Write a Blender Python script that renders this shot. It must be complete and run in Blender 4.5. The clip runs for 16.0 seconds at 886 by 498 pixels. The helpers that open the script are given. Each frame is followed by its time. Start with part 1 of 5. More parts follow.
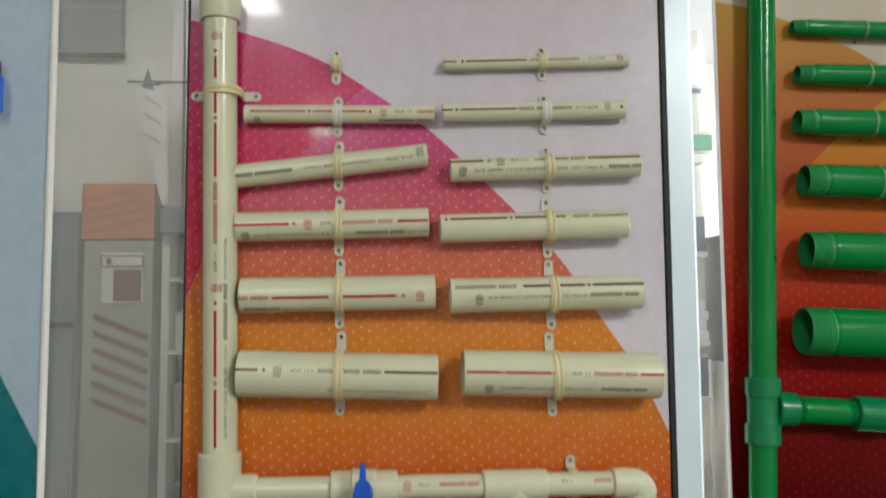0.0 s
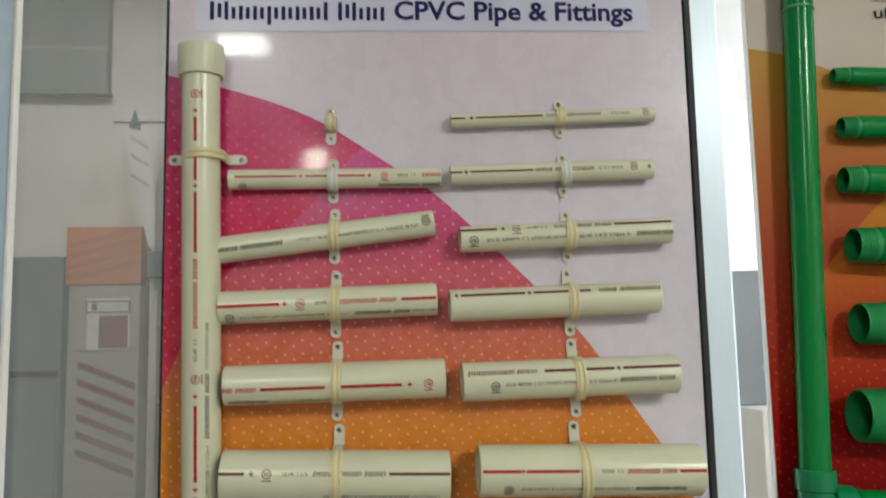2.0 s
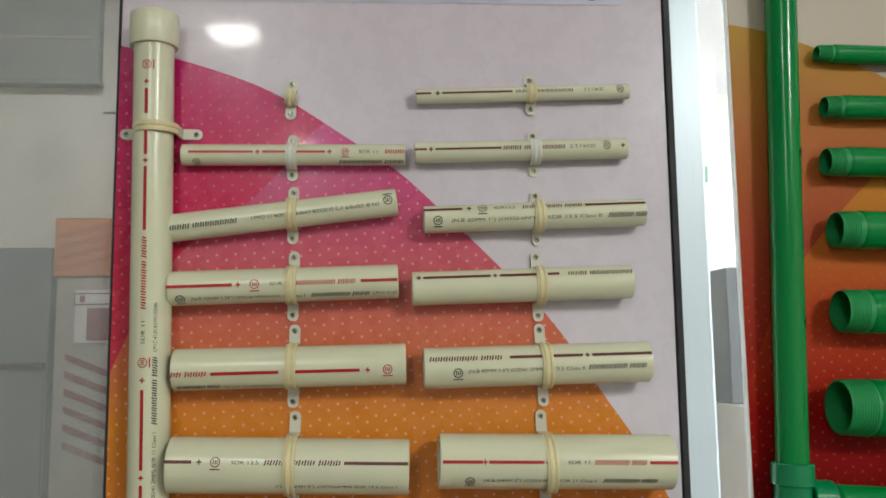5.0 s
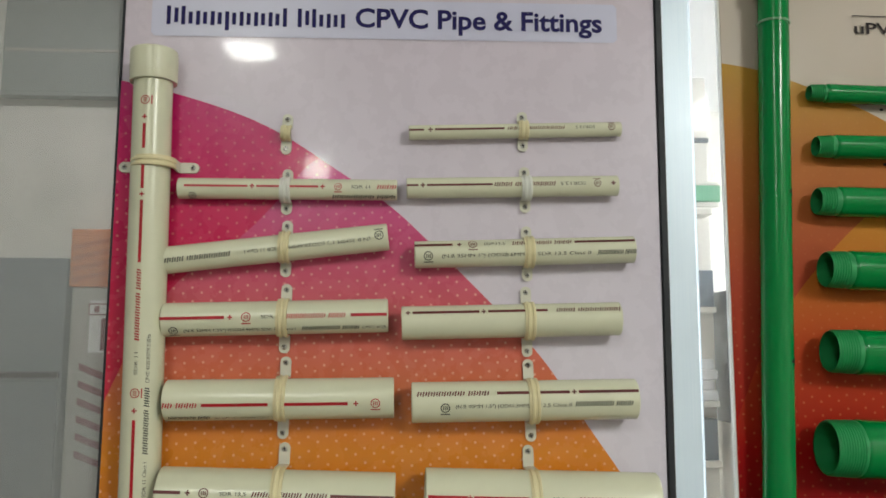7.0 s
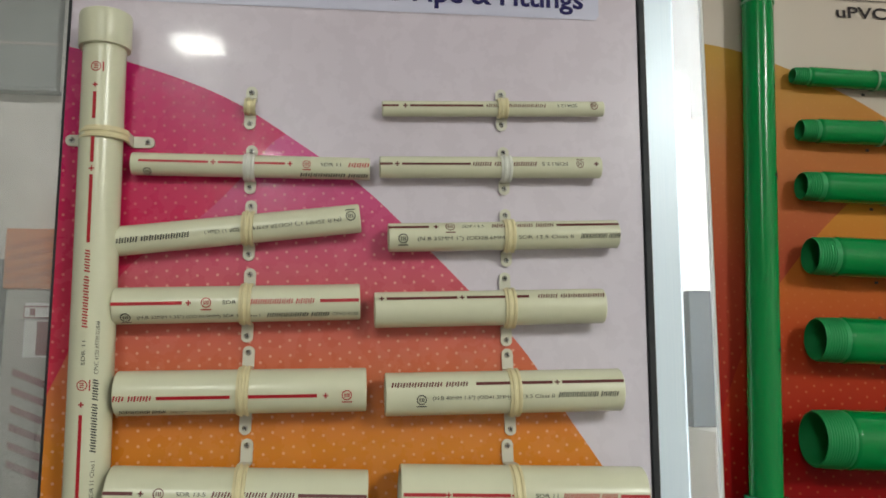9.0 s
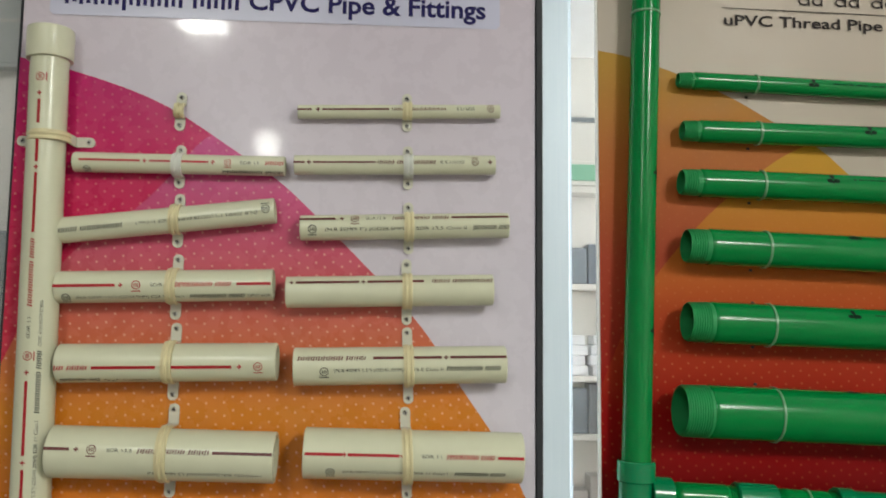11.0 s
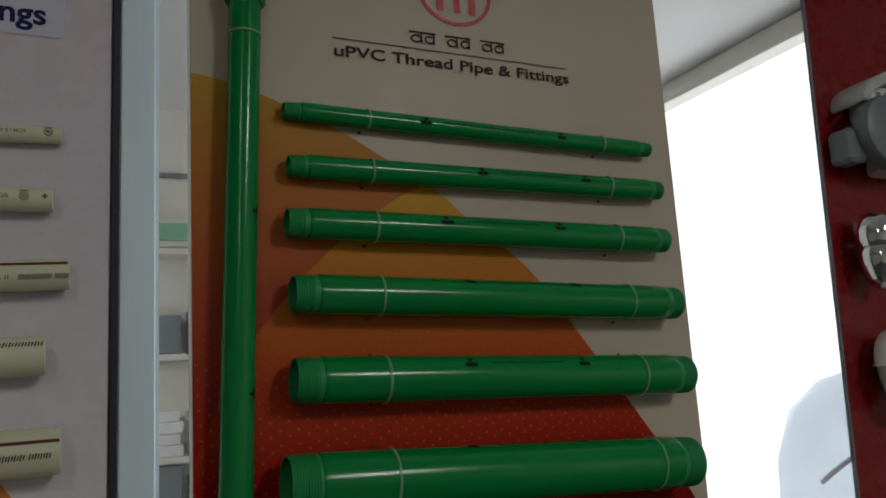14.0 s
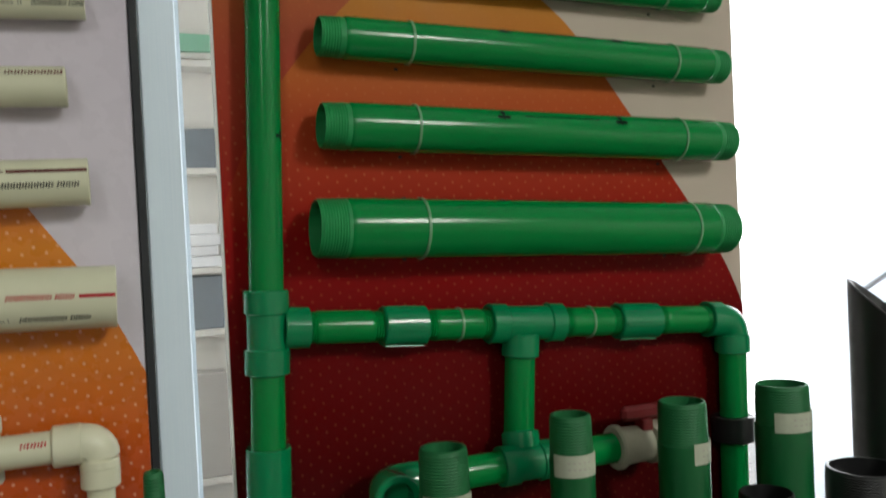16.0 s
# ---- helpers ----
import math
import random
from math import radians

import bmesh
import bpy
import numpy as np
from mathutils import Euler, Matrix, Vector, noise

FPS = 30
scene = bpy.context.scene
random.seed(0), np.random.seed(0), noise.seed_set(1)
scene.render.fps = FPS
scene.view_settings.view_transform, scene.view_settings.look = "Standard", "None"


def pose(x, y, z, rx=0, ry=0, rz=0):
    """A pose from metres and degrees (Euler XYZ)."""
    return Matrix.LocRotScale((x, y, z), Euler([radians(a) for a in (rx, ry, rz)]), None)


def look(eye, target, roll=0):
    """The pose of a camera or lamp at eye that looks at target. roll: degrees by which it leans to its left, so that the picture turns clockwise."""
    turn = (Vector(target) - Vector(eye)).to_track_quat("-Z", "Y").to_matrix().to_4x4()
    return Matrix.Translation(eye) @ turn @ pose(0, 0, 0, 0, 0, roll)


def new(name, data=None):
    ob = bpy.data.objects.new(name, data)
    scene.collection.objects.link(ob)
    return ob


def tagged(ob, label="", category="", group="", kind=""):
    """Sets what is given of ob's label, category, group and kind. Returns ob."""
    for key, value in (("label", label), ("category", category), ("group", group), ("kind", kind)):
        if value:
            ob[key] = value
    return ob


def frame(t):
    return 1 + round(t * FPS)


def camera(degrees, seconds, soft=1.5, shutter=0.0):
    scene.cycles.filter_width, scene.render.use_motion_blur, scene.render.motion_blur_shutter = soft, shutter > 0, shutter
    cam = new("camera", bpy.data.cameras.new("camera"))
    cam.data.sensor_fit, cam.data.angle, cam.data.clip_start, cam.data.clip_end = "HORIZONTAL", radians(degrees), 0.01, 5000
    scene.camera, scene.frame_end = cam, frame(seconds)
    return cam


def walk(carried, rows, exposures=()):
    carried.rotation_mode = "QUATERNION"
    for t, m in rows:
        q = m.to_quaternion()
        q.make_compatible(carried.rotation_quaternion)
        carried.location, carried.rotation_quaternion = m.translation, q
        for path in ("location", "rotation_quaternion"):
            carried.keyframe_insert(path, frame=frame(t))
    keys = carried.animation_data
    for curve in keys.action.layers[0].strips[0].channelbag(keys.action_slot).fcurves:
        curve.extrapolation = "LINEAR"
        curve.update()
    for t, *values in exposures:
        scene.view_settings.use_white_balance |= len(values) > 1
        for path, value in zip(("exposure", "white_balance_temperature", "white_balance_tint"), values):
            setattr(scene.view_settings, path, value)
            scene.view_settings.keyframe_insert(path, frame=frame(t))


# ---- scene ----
cam = camera(56.8, 16.0, soft=1.7, shutter=0.5)
PATH = [
    (0, (0.071, 0.0, 1.6), (0.189, 1.99, 1.759), -0.4),
    (0.5, (0.056, 0.045, 1.643), (0.196, 2.025, 1.888), -0.5),
    (1, (0.026, 0.074, 1.677), (0.19, 2.049, 1.947), -0.7),
    (1.5, (0.025, 0.104, 1.663), (0.209, 2.074, 1.952), -1.1),
    (2, (0.059, 0.105, 1.662), (0.197, 2.086, 1.894), -1.2),
    (2.5, (0.074, 0.11, 1.667), (0.261, 2.098, 1.792), -0.8),
    (3, (0.082, 0.109, 1.654), (0.298, 2.092, 1.804), -1.2),
    (3.5, (0.095, 0.119, 1.653), (0.262, 2.103, 1.844), -1.4),
    (4, (0.096, 0.13, 1.651), (0.27, 2.11, 1.87), -1.5),
    (4.2, (0.097, 0.143, 1.647), (0.256, 2.125, 1.869), -1.4),
    (6.3, (0.114, 0.138, 1.657), (0.234, 2.119, 1.906), 0.1),
    (6.5, (0.134, 0.131, 1.661), (0.22, 2.113, 1.914), 0.2),
    (7, (0.127, 0.128, 1.672), (0.224, 2.11, 1.925), 0.2),
    (7.5, (0.115, 0.146, 1.651), (0.235, 2.122, 1.935), 0.1),
    (8, (0.107, 0.174, 1.646), (0.301, 2.143, 1.937), -0.1),
    (8.2, (0.098, 0.185, 1.641), (0.302, 2.151, 1.95), -0.3),
    (10.3, (0.143, 0.138, 1.681), (0.406, 2.111, 1.873), 1.0),
    (10.5, (0.185, 0.11, 1.66), (0.383, 2.087, 1.887), 1.2),
    (11, (0.224, 0.069, 1.662), (0.386, 2.053, 1.862), 0.6),
    (11.5, (0.285, 0.077, 1.644), (0.503, 2.06, 1.788), 0.2),
    (12, (0.338, 0.095, 1.653), (0.827, 2.029, 1.799), -1.2),
    (12.5, (0.345, 0.151, 1.647), (0.988, 2.037, 1.821), -1.5),
    (13, (0.353, 0.179, 1.644), (1.101, 2.028, 1.788), -2.3),
    (13.5, (0.36, 0.168, 1.662), (1.241, 1.934, 1.986), -2.6),
    (14, (0.369, 0.169, 1.654), (1.206, 1.951, 2.002), -3.5),
    (14.5, (0.382, 0.172, 1.641), (1.184, 1.98, 1.937), -4.0),
    (15, (0.387, 0.187, 1.611), (1.161, 2.022, 1.801), -3.8),
    (15.5, (0.379, 0.191, 1.588), (1.12, 2.046, 1.665), -3.6),
    (16, (0.381, 0.201, 1.566), (1.137, 2.052, 1.529), -2.7),
]
EXPOSURES = [(0, 0.0), (10.5, 0.0), (11.0, 0.08), (11.5, 0.25), (12.0, -0.75), (12.5, -1.2), (13.0, -1.25), (13.5, -1.42), (14.0, -1.5), (14.5, -1.52), (15.3, -0.92), (16.0, -0.36)]
walk(cam, [(t, look(eye, target, roll)) for t, eye, target, roll in PATH], EXPOSURES)

# ---- world and lights ----
world = bpy.data.worlds.new("world")
scene.world = world
world.use_nodes = True
sky = world.node_tree.nodes.new("ShaderNodeTexSky")
sky.sky_type, sky.sun_disc = "NISHITA", False
sky.sun_elevation, sky.sun_rotation = radians(50), radians(90)
world.node_tree.links.new(sky.outputs[0], world.node_tree.nodes["Background"].inputs[0])
world.node_tree.nodes["Background"].inputs[1].default_value = 0.1


def lamp(name, at, aim, size, size_y, watts, colour):
    d = bpy.data.lights.new(name, "AREA")
    d.shape, d.size, d.size_y, d.energy, d.color = "RECTANGLE", size, size_y, watts, colour
    ob = new(name, d)
    ob.matrix_world = look(at, aim)
    return ob


WARM = (0.94, 0.97, 0.90)
lamp("ceiling_lamp", (-0.55, -1.60, 2.98), (-0.55, -1.55, 0), 0.20, 0.20, 19, WARM)
lamp("ceiling_lamp", (1.86, -1.90, 2.98), (1.86, -1.80, 0), 0.26, 1.20, 108, WARM)
lamp("pendant_lamp", (-0.21, -1.26, 2.38), (-0.21, 1.0, 1.9), 0.09, 0.09, 2.6, WARM)
# added lamp with no known source, brightens the room behind the left glass
lamp("ceiling_lamp", (-1.2, 3.0, 3.84), (-1.2, 3.05, 0), 1.2, 0.3, 20, (0.98, 0.99, 0.98))
lamp("shopfront_daylight", (3.6, 3.2, 1.6), (0.9, 3.2, 1.7), 3.0, 2.4, 120, (0.95, 0.98, 1.0))

# ---- materials ----


def srgb(r, g, b, k=1.0):
    return tuple(k * ((c / 255 / 12.92) if c < 10.3 else ((c / 255 + 0.055) / 1.055) ** 2.4) for c in (r, g, b)) + (1,)


class Mat:
    """A node material under construction."""

    def __init__(self, name):
        self.m = bpy.data.materials.new(name)
        self.m.use_nodes = True
        self.t = self.m.node_tree
        self.b = self.t.nodes["Principled BSDF"]

    def node(self, kind, **kw):
        n = self.t.nodes.new(kind)
        for k, v in kw.items():
            if k == "op":
                n.operation = v
        return n

    def link(self, a, b):
        self.t.links.new(a, b)

    def math(self, op, a, b=None, c=None):
        n = self.t.nodes.new("ShaderNodeMath")
        n.operation = op
        for i, v in enumerate((a, b, c)):
            if v is None:
                continue
            if isinstance(v, (int, float)):
                n.inputs[i].default_value = v
            else:
                self.link(v, n.inputs[i])
        return n.outputs[0]

    def mix(self, fac, a, b):
        n = self.t.nodes.new("ShaderNodeMix")
        n.data_type = "RGBA"
        for s, v in ((n.inputs[0], fac), (n.inputs[6], a), (n.inputs[7], b)):
            if isinstance(v, (int, float, tuple)):
                s.default_value = v
            else:
                self.link(v, s)
        return n.outputs[2]

    def noise(self, scale, detail=4, rough=0.55, stretch=None):
        n = self.t.nodes.new("ShaderNodeTexNoise")
        n.inputs["Scale"].default_value, n.inputs["Detail"].default_value, n.inputs["Roughness"].default_value = scale, detail, rough
        co = self.t.nodes.new("ShaderNodeTexCoord").outputs["Object"]
        if stretch:
            mp = self.t.nodes.new("ShaderNodeMapping")
            mp.inputs["Scale"].default_value = stretch
            self.link(co, mp.inputs[0])
            co = mp.outputs[0]
        self.link(co, n.inputs["Vector"])
        return n.outputs[0]

    def bump(self, height, strength, distance=0.001):
        n = self.t.nodes.new("ShaderNodeBump")
        n.inputs["Strength"].default_value, n.inputs["Distance"].default_value = strength, distance
        self.link(height, n.inputs["Height"])
        self.link(n.outputs[0], self.b.inputs["Normal"])

    def spread(self, v, lo, hi, a, b):
        n = self.t.nodes.new("ShaderNodeMapRange")
        for i, x in enumerate((lo, hi, a, b)):
            n.inputs[i + 1].default_value = x
        self.link(v, n.inputs[0])
        return n.outputs[0]

    def set(self, **kw):
        for k, v in kw.items():
            s = self.b.inputs[k.replace("_", " ")]
            if isinstance(v, (int, float, tuple)):
                s.default_value = v
            else:
                self.link(v, s)
        return self.m


def plain(name, colour, rough=0.5, metal=0.0, vary=0.12, scale=60, bump=0.05, coat=0.0):
    """A surface with fine and broad variation of colour and gloss."""
    k = Mat(name)
    fine, broad = k.noise(scale), k.noise(scale / 12, 2)
    both = k.math("ADD", k.math("MULTIPLY", fine, 0.5), k.math("MULTIPLY", broad, 0.5))
    dark = tuple(c * (1 - vary) for c in colour[:3]) + (1,)
    light = tuple(min(1, c * (1 + vary)) for c in colour[:3]) + (1,)
    k.set(Base_Color=k.mix(k.spread(both, 0.35, 0.65, 0, 1), dark, light), Metallic=metal,
          Roughness=k.spread(fine, 0.3, 0.7, max(0.02, rough - 0.5 * vary), rough + 0.6 * vary))
    if coat:
        k.set(Coat_Weight=coat, Coat_Roughness=0.12)
    if bump:
        k.bump(fine, bump, 0.0006)
    return k.m


def print_film(name, stops, dots=0.0, top=9.0, gloss=0.26, coat=0.04, spec=0.25, fade_low=1.0, dot=srgb(250, 225, 200)):
    """Laminated print: a gradient over the height, with a lattice of pale dots."""
    k = Mat(name)
    sep = k.t.nodes.new("ShaderNodeSeparateXYZ")
    k.link(k.t.nodes.new("ShaderNodeNewGeometry").outputs["Position"], sep.inputs[0])
    x, z = sep.outputs[0], sep.outputs[2]
    lo, hi = stops[0][0], stops[-1][0]
    ramp = k.t.nodes.new("ShaderNodeValToRGB")
    k.link(k.spread(z, lo, hi, 0, 1), ramp.inputs[0])
    e = ramp.color_ramp.elements
    while len(e) < len(stops):
        e.new(0.5)
    for i, (h, c) in enumerate(stops):
        e[i].position = (h - lo) / (hi - lo) if hi > lo else i
    for i, (h, c) in enumerate(stops):
        e[i].color = c
    col = ramp.outputs[0]
    if dots:
        mask = None
        for ox, oz in ((0.0, 0.0), (0.5, 0.39)):
            u = k.math("SUBTRACT", k.math("FRACT", k.math("ADD", k.math("MULTIPLY", k.math("ADD", x, k.math("MULTIPLY", z, 0.06)), 1 / 0.0193), ox)), 0.5)
            v = k.math("SUBTRACT", k.math("FRACT", k.math("ADD", k.math("MULTIPLY", k.math("ADD", z, k.math("MULTIPLY", x, -0.05)), 1 / 0.0146), oz)), 0.5)
            u2 = k.math("POWER", k.math("MULTIPLY", k.math("ABSOLUTE", u), 19.3), 2)
            v2 = k.math("POWER", k.math("MULTIPLY", k.math("ABSOLUTE", v), 14.6), 2)
            m = k.spread(k.math("SQRT", k.math("ADD", u2, v2)), 1.0, 1.75, 1.0, 0.0)
            mask = m if mask is None else k.math("MAXIMUM", mask, m)
        fade = k.math("MULTIPLY", k.spread(z, top - 0.12, top, 1.0, 0.25), k.spread(z, fade_low, fade_low + 0.16, 0.3, 1.0))
        col = k.mix(k.math("MULTIPLY", k.math("MULTIPLY", mask, dots), fade), col, dot)
    grime = k.noise(9, 3)
    col = k.mix(k.spread(grime, 0.35, 0.75, 0.0, 0.05 if spec > 0.1 else 0.012), col, srgb(150, 140, 140))
    k.set(Base_Color=col, Roughness=k.spread(k.noise(40), 0.3, 0.7, gloss - 0.05, gloss + 0.08), Specular_IOR_Level=spec, Coat_Weight=coat, Coat_Roughness=0.06)
    k.bump(k.noise(10, 2), 0.05, 0.002)
    return k.m


CREAM = plain("cream_pvc", srgb(212, 211, 183), 0.25, vary=0.025, scale=40, bump=0.01)
CREAM_FIT = plain("cream_fitting", srgb(215, 213, 186), 0.3, vary=0.025, scale=40, bump=0.01)
CLIP = plain("aged_nylon_clip", srgb(214, 203, 160), 0.45, vary=0.07, scale=120, bump=0.04)
TAB = plain("milky_nylon_tab", srgb(206, 203, 186), 0.4, vary=0.05, scale=120, bump=0.03)
CLIP_PALE = plain("pale_nylon_clip", srgb(215, 215, 205), 0.4, vary=0.05, scale=120, bump=0.04)
GREEN = plain("green_upvc", srgb(2, 126, 58), 0.18, vary=0.03, scale=50, bump=0.015)
GREEN_FIT = plain("green_fitting", srgb(2, 126, 76), 0.2, vary=0.04, scale=50, bump=0.02)
GREEN_MATT = plain("cut_green_thread", srgb(24, 138, 74), 0.55, vary=0.08, scale=150, bump=0.05)
TIE = plain("clear_cable_tie", srgb(104, 158, 116), 0.4, vary=0.05, scale=100, bump=0)
SCREW = plain("zinc_screw", srgb(190, 188, 182), 0.28, metal=1.0, vary=0.15, scale=300, bump=0.1)
DARK = plain("dark_slot", srgb(35, 33, 32), 0.6, vary=0.1, bump=0)
RUBBER = plain("black_gasket", srgb(30, 32, 36), 0.6, vary=0.2, scale=80, bump=0.2)
RED_INK = plain("red_ink", srgb(172, 10, 30), 0.4, vary=0.12, scale=300, bump=0)
BROWN_INK = plain("brown_ink", srgb(92, 30, 28), 0.4, vary=0.18, scale=300, bump=0)
BLACK_INK = plain("black_ink", srgb(38, 37, 34), 0.4, vary=0.2, scale=300, bump=0)
GREEN.node_tree.nodes["Principled BSDF"].inputs["Specular IOR Level"].default_value = 0.3
NAVY = plain("navy_print", srgb(30, 24, 84), 0.5, vary=0.06, scale=60, bump=0)
NAVY.node_tree.nodes["Principled BSDF"].inputs["Specular IOR Level"].default_value = 0.2
TEXT_DARK = plain("dark_print", srgb(48, 40, 40), 0.5, vary=0.06, scale=60, bump=0)
TEXT_DARK.node_tree.nodes["Principled BSDF"].inputs["Specular IOR Level"].default_value = 0.12
LOGO_RED = plain("red_print", srgb(190, 30, 45), 0.25, vary=0.06, scale=60, bump=0)
BANNER = plain("pale_banner_print", srgb(200, 198, 218), 0.3, vary=0.03, scale=20, bump=0)
EDGE_WHITE = plain("white_foam_edge", srgb(225, 222, 215), 0.5, vary=0.06, scale=90, bump=0.05)
BLUE = plain("blue_plastic", srgb(20, 90, 205), 0.3, vary=0.08, scale=90, bump=0.02)
BLACK = plain("black_pipe", srgb(30, 30, 31), 0.38, vary=0.2, scale=70, bump=0.05)
LABEL = plain("paper_label", srgb(176, 180, 160), 0.6, vary=0.08, scale=120, bump=0.05)
STICKER = plain("dark_blue_sticker", srgb(28, 52, 128), 0.4, vary=0.1, scale=80, bump=0)
BRACKET_GREY = plain("pale_grey_plastic", srgb(176, 178, 178), 0.4, vary=0.06, scale=60, bump=0.02)
GREY = plain("grey_valve_plastic", srgb(112, 118, 124), 0.4, vary=0.08, scale=60, bump=0.04)
WHITE = plain("white_plastic", srgb(225, 222, 220), 0.35, vary=0.05, scale=60, bump=0.02)
CHROME = plain("chrome", srgb(225, 225, 228), 0.08, metal=1.0, vary=0.04, scale=40, bump=0)
ROOM = plain("room_paint", srgb(206, 203, 196), 0.7, vary=0.06, scale=10, bump=0.1)
WALL = plain("white_wall_paint", srgb(224, 222, 214), 0.6, vary=0.05, scale=14, bump=0.1)
CEIL = plain("ceiling_paint", srgb(205, 206, 205), 0.7, vary=0.06, scale=10, bump=0.1)
FLOOR = plain("grey_floor_tile", srgb(78, 76, 74), 0.3, vary=0.10, scale=8, bump=0.05)
DUCT = plain("duct_metal", srgb(150, 155, 154), 0.5, vary=0.08, scale=12, bump=0.03)
FADED_PINK = plain("faded_pink_print", srgb(205, 188, 186), 0.6, vary=0.08, scale=20, bump=0)
DULL_ORANGE = plain("dull_orange_print", srgb(182, 104, 66), 0.6, vary=0.08, scale=20, bump=0)
PANE_BLUE = plain("pale_blue_pane", srgb(152, 168, 174), 0.25, vary=0.05, scale=6, bump=0)
ORANGE = plain("orange_carton", srgb(205, 120, 70), 0.6, vary=0.1, scale=20, bump=0.05)
CARTON = plain("pale_carton", srgb(176, 172, 166), 0.6, vary=0.08, scale=20, bump=0.05)
STRIPE = plain("maroon_print", srgb(136, 74, 80), 0.5, vary=0.1, scale=20, bump=0)
STEEL_GREY = plain("grey_cabinet_paint", srgb(112, 121, 127), 0.4, vary=0.08, scale=20, bump=0.03)
# blue-grey board face, darker towards the bottom
PANEL_BLUE = print_film("blue_grey_laminate", [(1.0, srgb(150, 172, 190)), (1.9, srgb(184, 202, 218)), (2.4, srgb(206, 217, 229))])
TEAL = print_film("teal_print", [(1.0, srgb(0, 105, 115)), (2.4, srgb(0, 120, 125))])
RED_PANEL = print_film("red_print_panel", [(1.0, srgb(128, 12, 14)), (2.4, srgb(120, 10, 12))])
LAVENDER = print_film("lavender_laminate", [(1.2, srgb(216, 211, 220)), (1.8, srgb(212, 203, 214)), (2.3, srgb(206, 190, 200))], coat=0.16)
BEIGE = print_film("beige_laminate", [(1.2, srgb(196, 180, 166)), (2.3, srgb(190, 176, 160))], gloss=0.34, coat=0.0, spec=0.15)
P1_MAGENTA = print_film("magenta_print", [(1.55, srgb(200, 52, 62)), (1.70, srgb(200, 40, 74)), (1.82, srgb(200, 32, 88)), (1.97, srgb(188, 26, 106))], 0.18, 1.99, coat=0.16)
P1_WARM = print_film("pink_orange_print", [(1.25, srgb(152, 42, 20)), (1.38, srgb(190, 80, 20)), (1.48, srgb(210, 117, 24)), (1.57, srgb(212, 130, 36)), (1.63, srgb(207, 112, 66)), (1.69, srgb(204, 100, 90)), (1.76, srgb(202, 82, 112)), (1.85, srgb(200, 74, 136))], 0.34, 1.9, coat=0.16)
# the red stops of both films get darker towards the bottom
P2_LEFT = print_film("ochre_red_print", [(1.30, srgb(64, 3, 5)), (1.46, srgb(98, 6, 8)), (1.60, srgb(152, 22, 18)), (1.75, srgb(170, 70, 46)), (1.88, srgb(182, 108, 52)), (1.99, srgb(184, 140, 58))], 0.17, 1.75, 0.36, 0.0, 0.06, 1.47, srgb(240, 170, 110))
P2_WARM = print_film("yellow_red_print", [(1.30, srgb(68, 3, 5)), (1.46, srgb(102, 6, 8)), (1.57, srgb(150, 15, 13)), (1.68, srgb(182, 68, 34)), (1.78, srgb(192, 114, 42)), (1.88, srgb(200, 150, 50))], 0.17, 1.75, 0.36, 0.0, 0.06, 1.47, srgb(240, 170, 110))


def aluminium():
    k = Mat("brushed_aluminium")
    brush = k.noise(900, 2, 0.5, (1, 1, 0.01))
    # reflected bluish daylight is put into the colour: near-white base, barely metallic
    k.set(Base_Color=k.mix(brush, srgb(216, 232, 246), srgb(230, 242, 252)), Metallic=0.1, Roughness=k.spread(brush, 0.3, 0.7, 0.3, 0.42))
    k.bump(brush, 0.08, 0.0004)
    return k.m


def dusty_glass(name, dust):
    """Clear pane with a thin film of dust on it."""
    k = Mat(name)
    k.set(Base_Color=(0.95, 0.97, 0.97, 1), Roughness=0.02, Transmission_Weight=1.0, IOR=1.02)
    clear = k.t.nodes.new("ShaderNodeBsdfTransparent")
    gloss = k.t.nodes.new("ShaderNodeBsdfGlossy")
    gloss.inputs["Roughness"].default_value = 0.05
    film = k.t.nodes.new("ShaderNodeBsdfDiffuse")
    film.inputs[0].default_value = srgb(186, 188, 184)
    m1, m2 = k.t.nodes.new("ShaderNodeMixShader"), k.t.nodes.new("ShaderNodeMixShader")
    m1.inputs[0].default_value = 0.05
    k.link(clear.outputs[0], m1.inputs[1])
    k.link(gloss.outputs[0], m1.inputs[2])
    k.link(k.spread(k.noise(5, 4), 0.3, 0.7, dust * 0.7, dust * 1.3), m2.inputs[0])
    k.link(m1.outputs[0], m2.inputs[1])
    k.link(film.outputs[0], m2.inputs[2])
    k.link(m2.outputs[0], k.t.nodes["Material Output"].inputs[0])
    return k.m


def translucent(name, colour):
    """Thin plastic sheeting that lets light through."""
    k = Mat(name)
    k.set(Base_Color=k.mix(k.noise(6, 4), colour, tuple(0.85 * c for c in colour[:3]) + (1,)), Roughness=0.35)
    k.bump(k.noise(7, 4), 0.5, 0.02)
    through_light = k.t.nodes.new("ShaderNodeBsdfTranslucent")
    through_light.inputs[0].default_value = colour
    m = k.t.nodes.new("ShaderNodeMixShader")
    m.inputs[0].default_value = 0.6
    k.link(k.b.outputs[0], m.inputs[1])
    k.link(through_light.outputs[0], m.inputs[2])
    k.link(m.outputs[0], k.t.nodes["Material Output"].inputs[0])
    return k.m


def glow(name, colour, strength):
    k = Mat(name)
    k.set(Base_Color=(0, 0, 0, 1), Emission_Color=colour, Emission_Strength=strength)
    return k.m


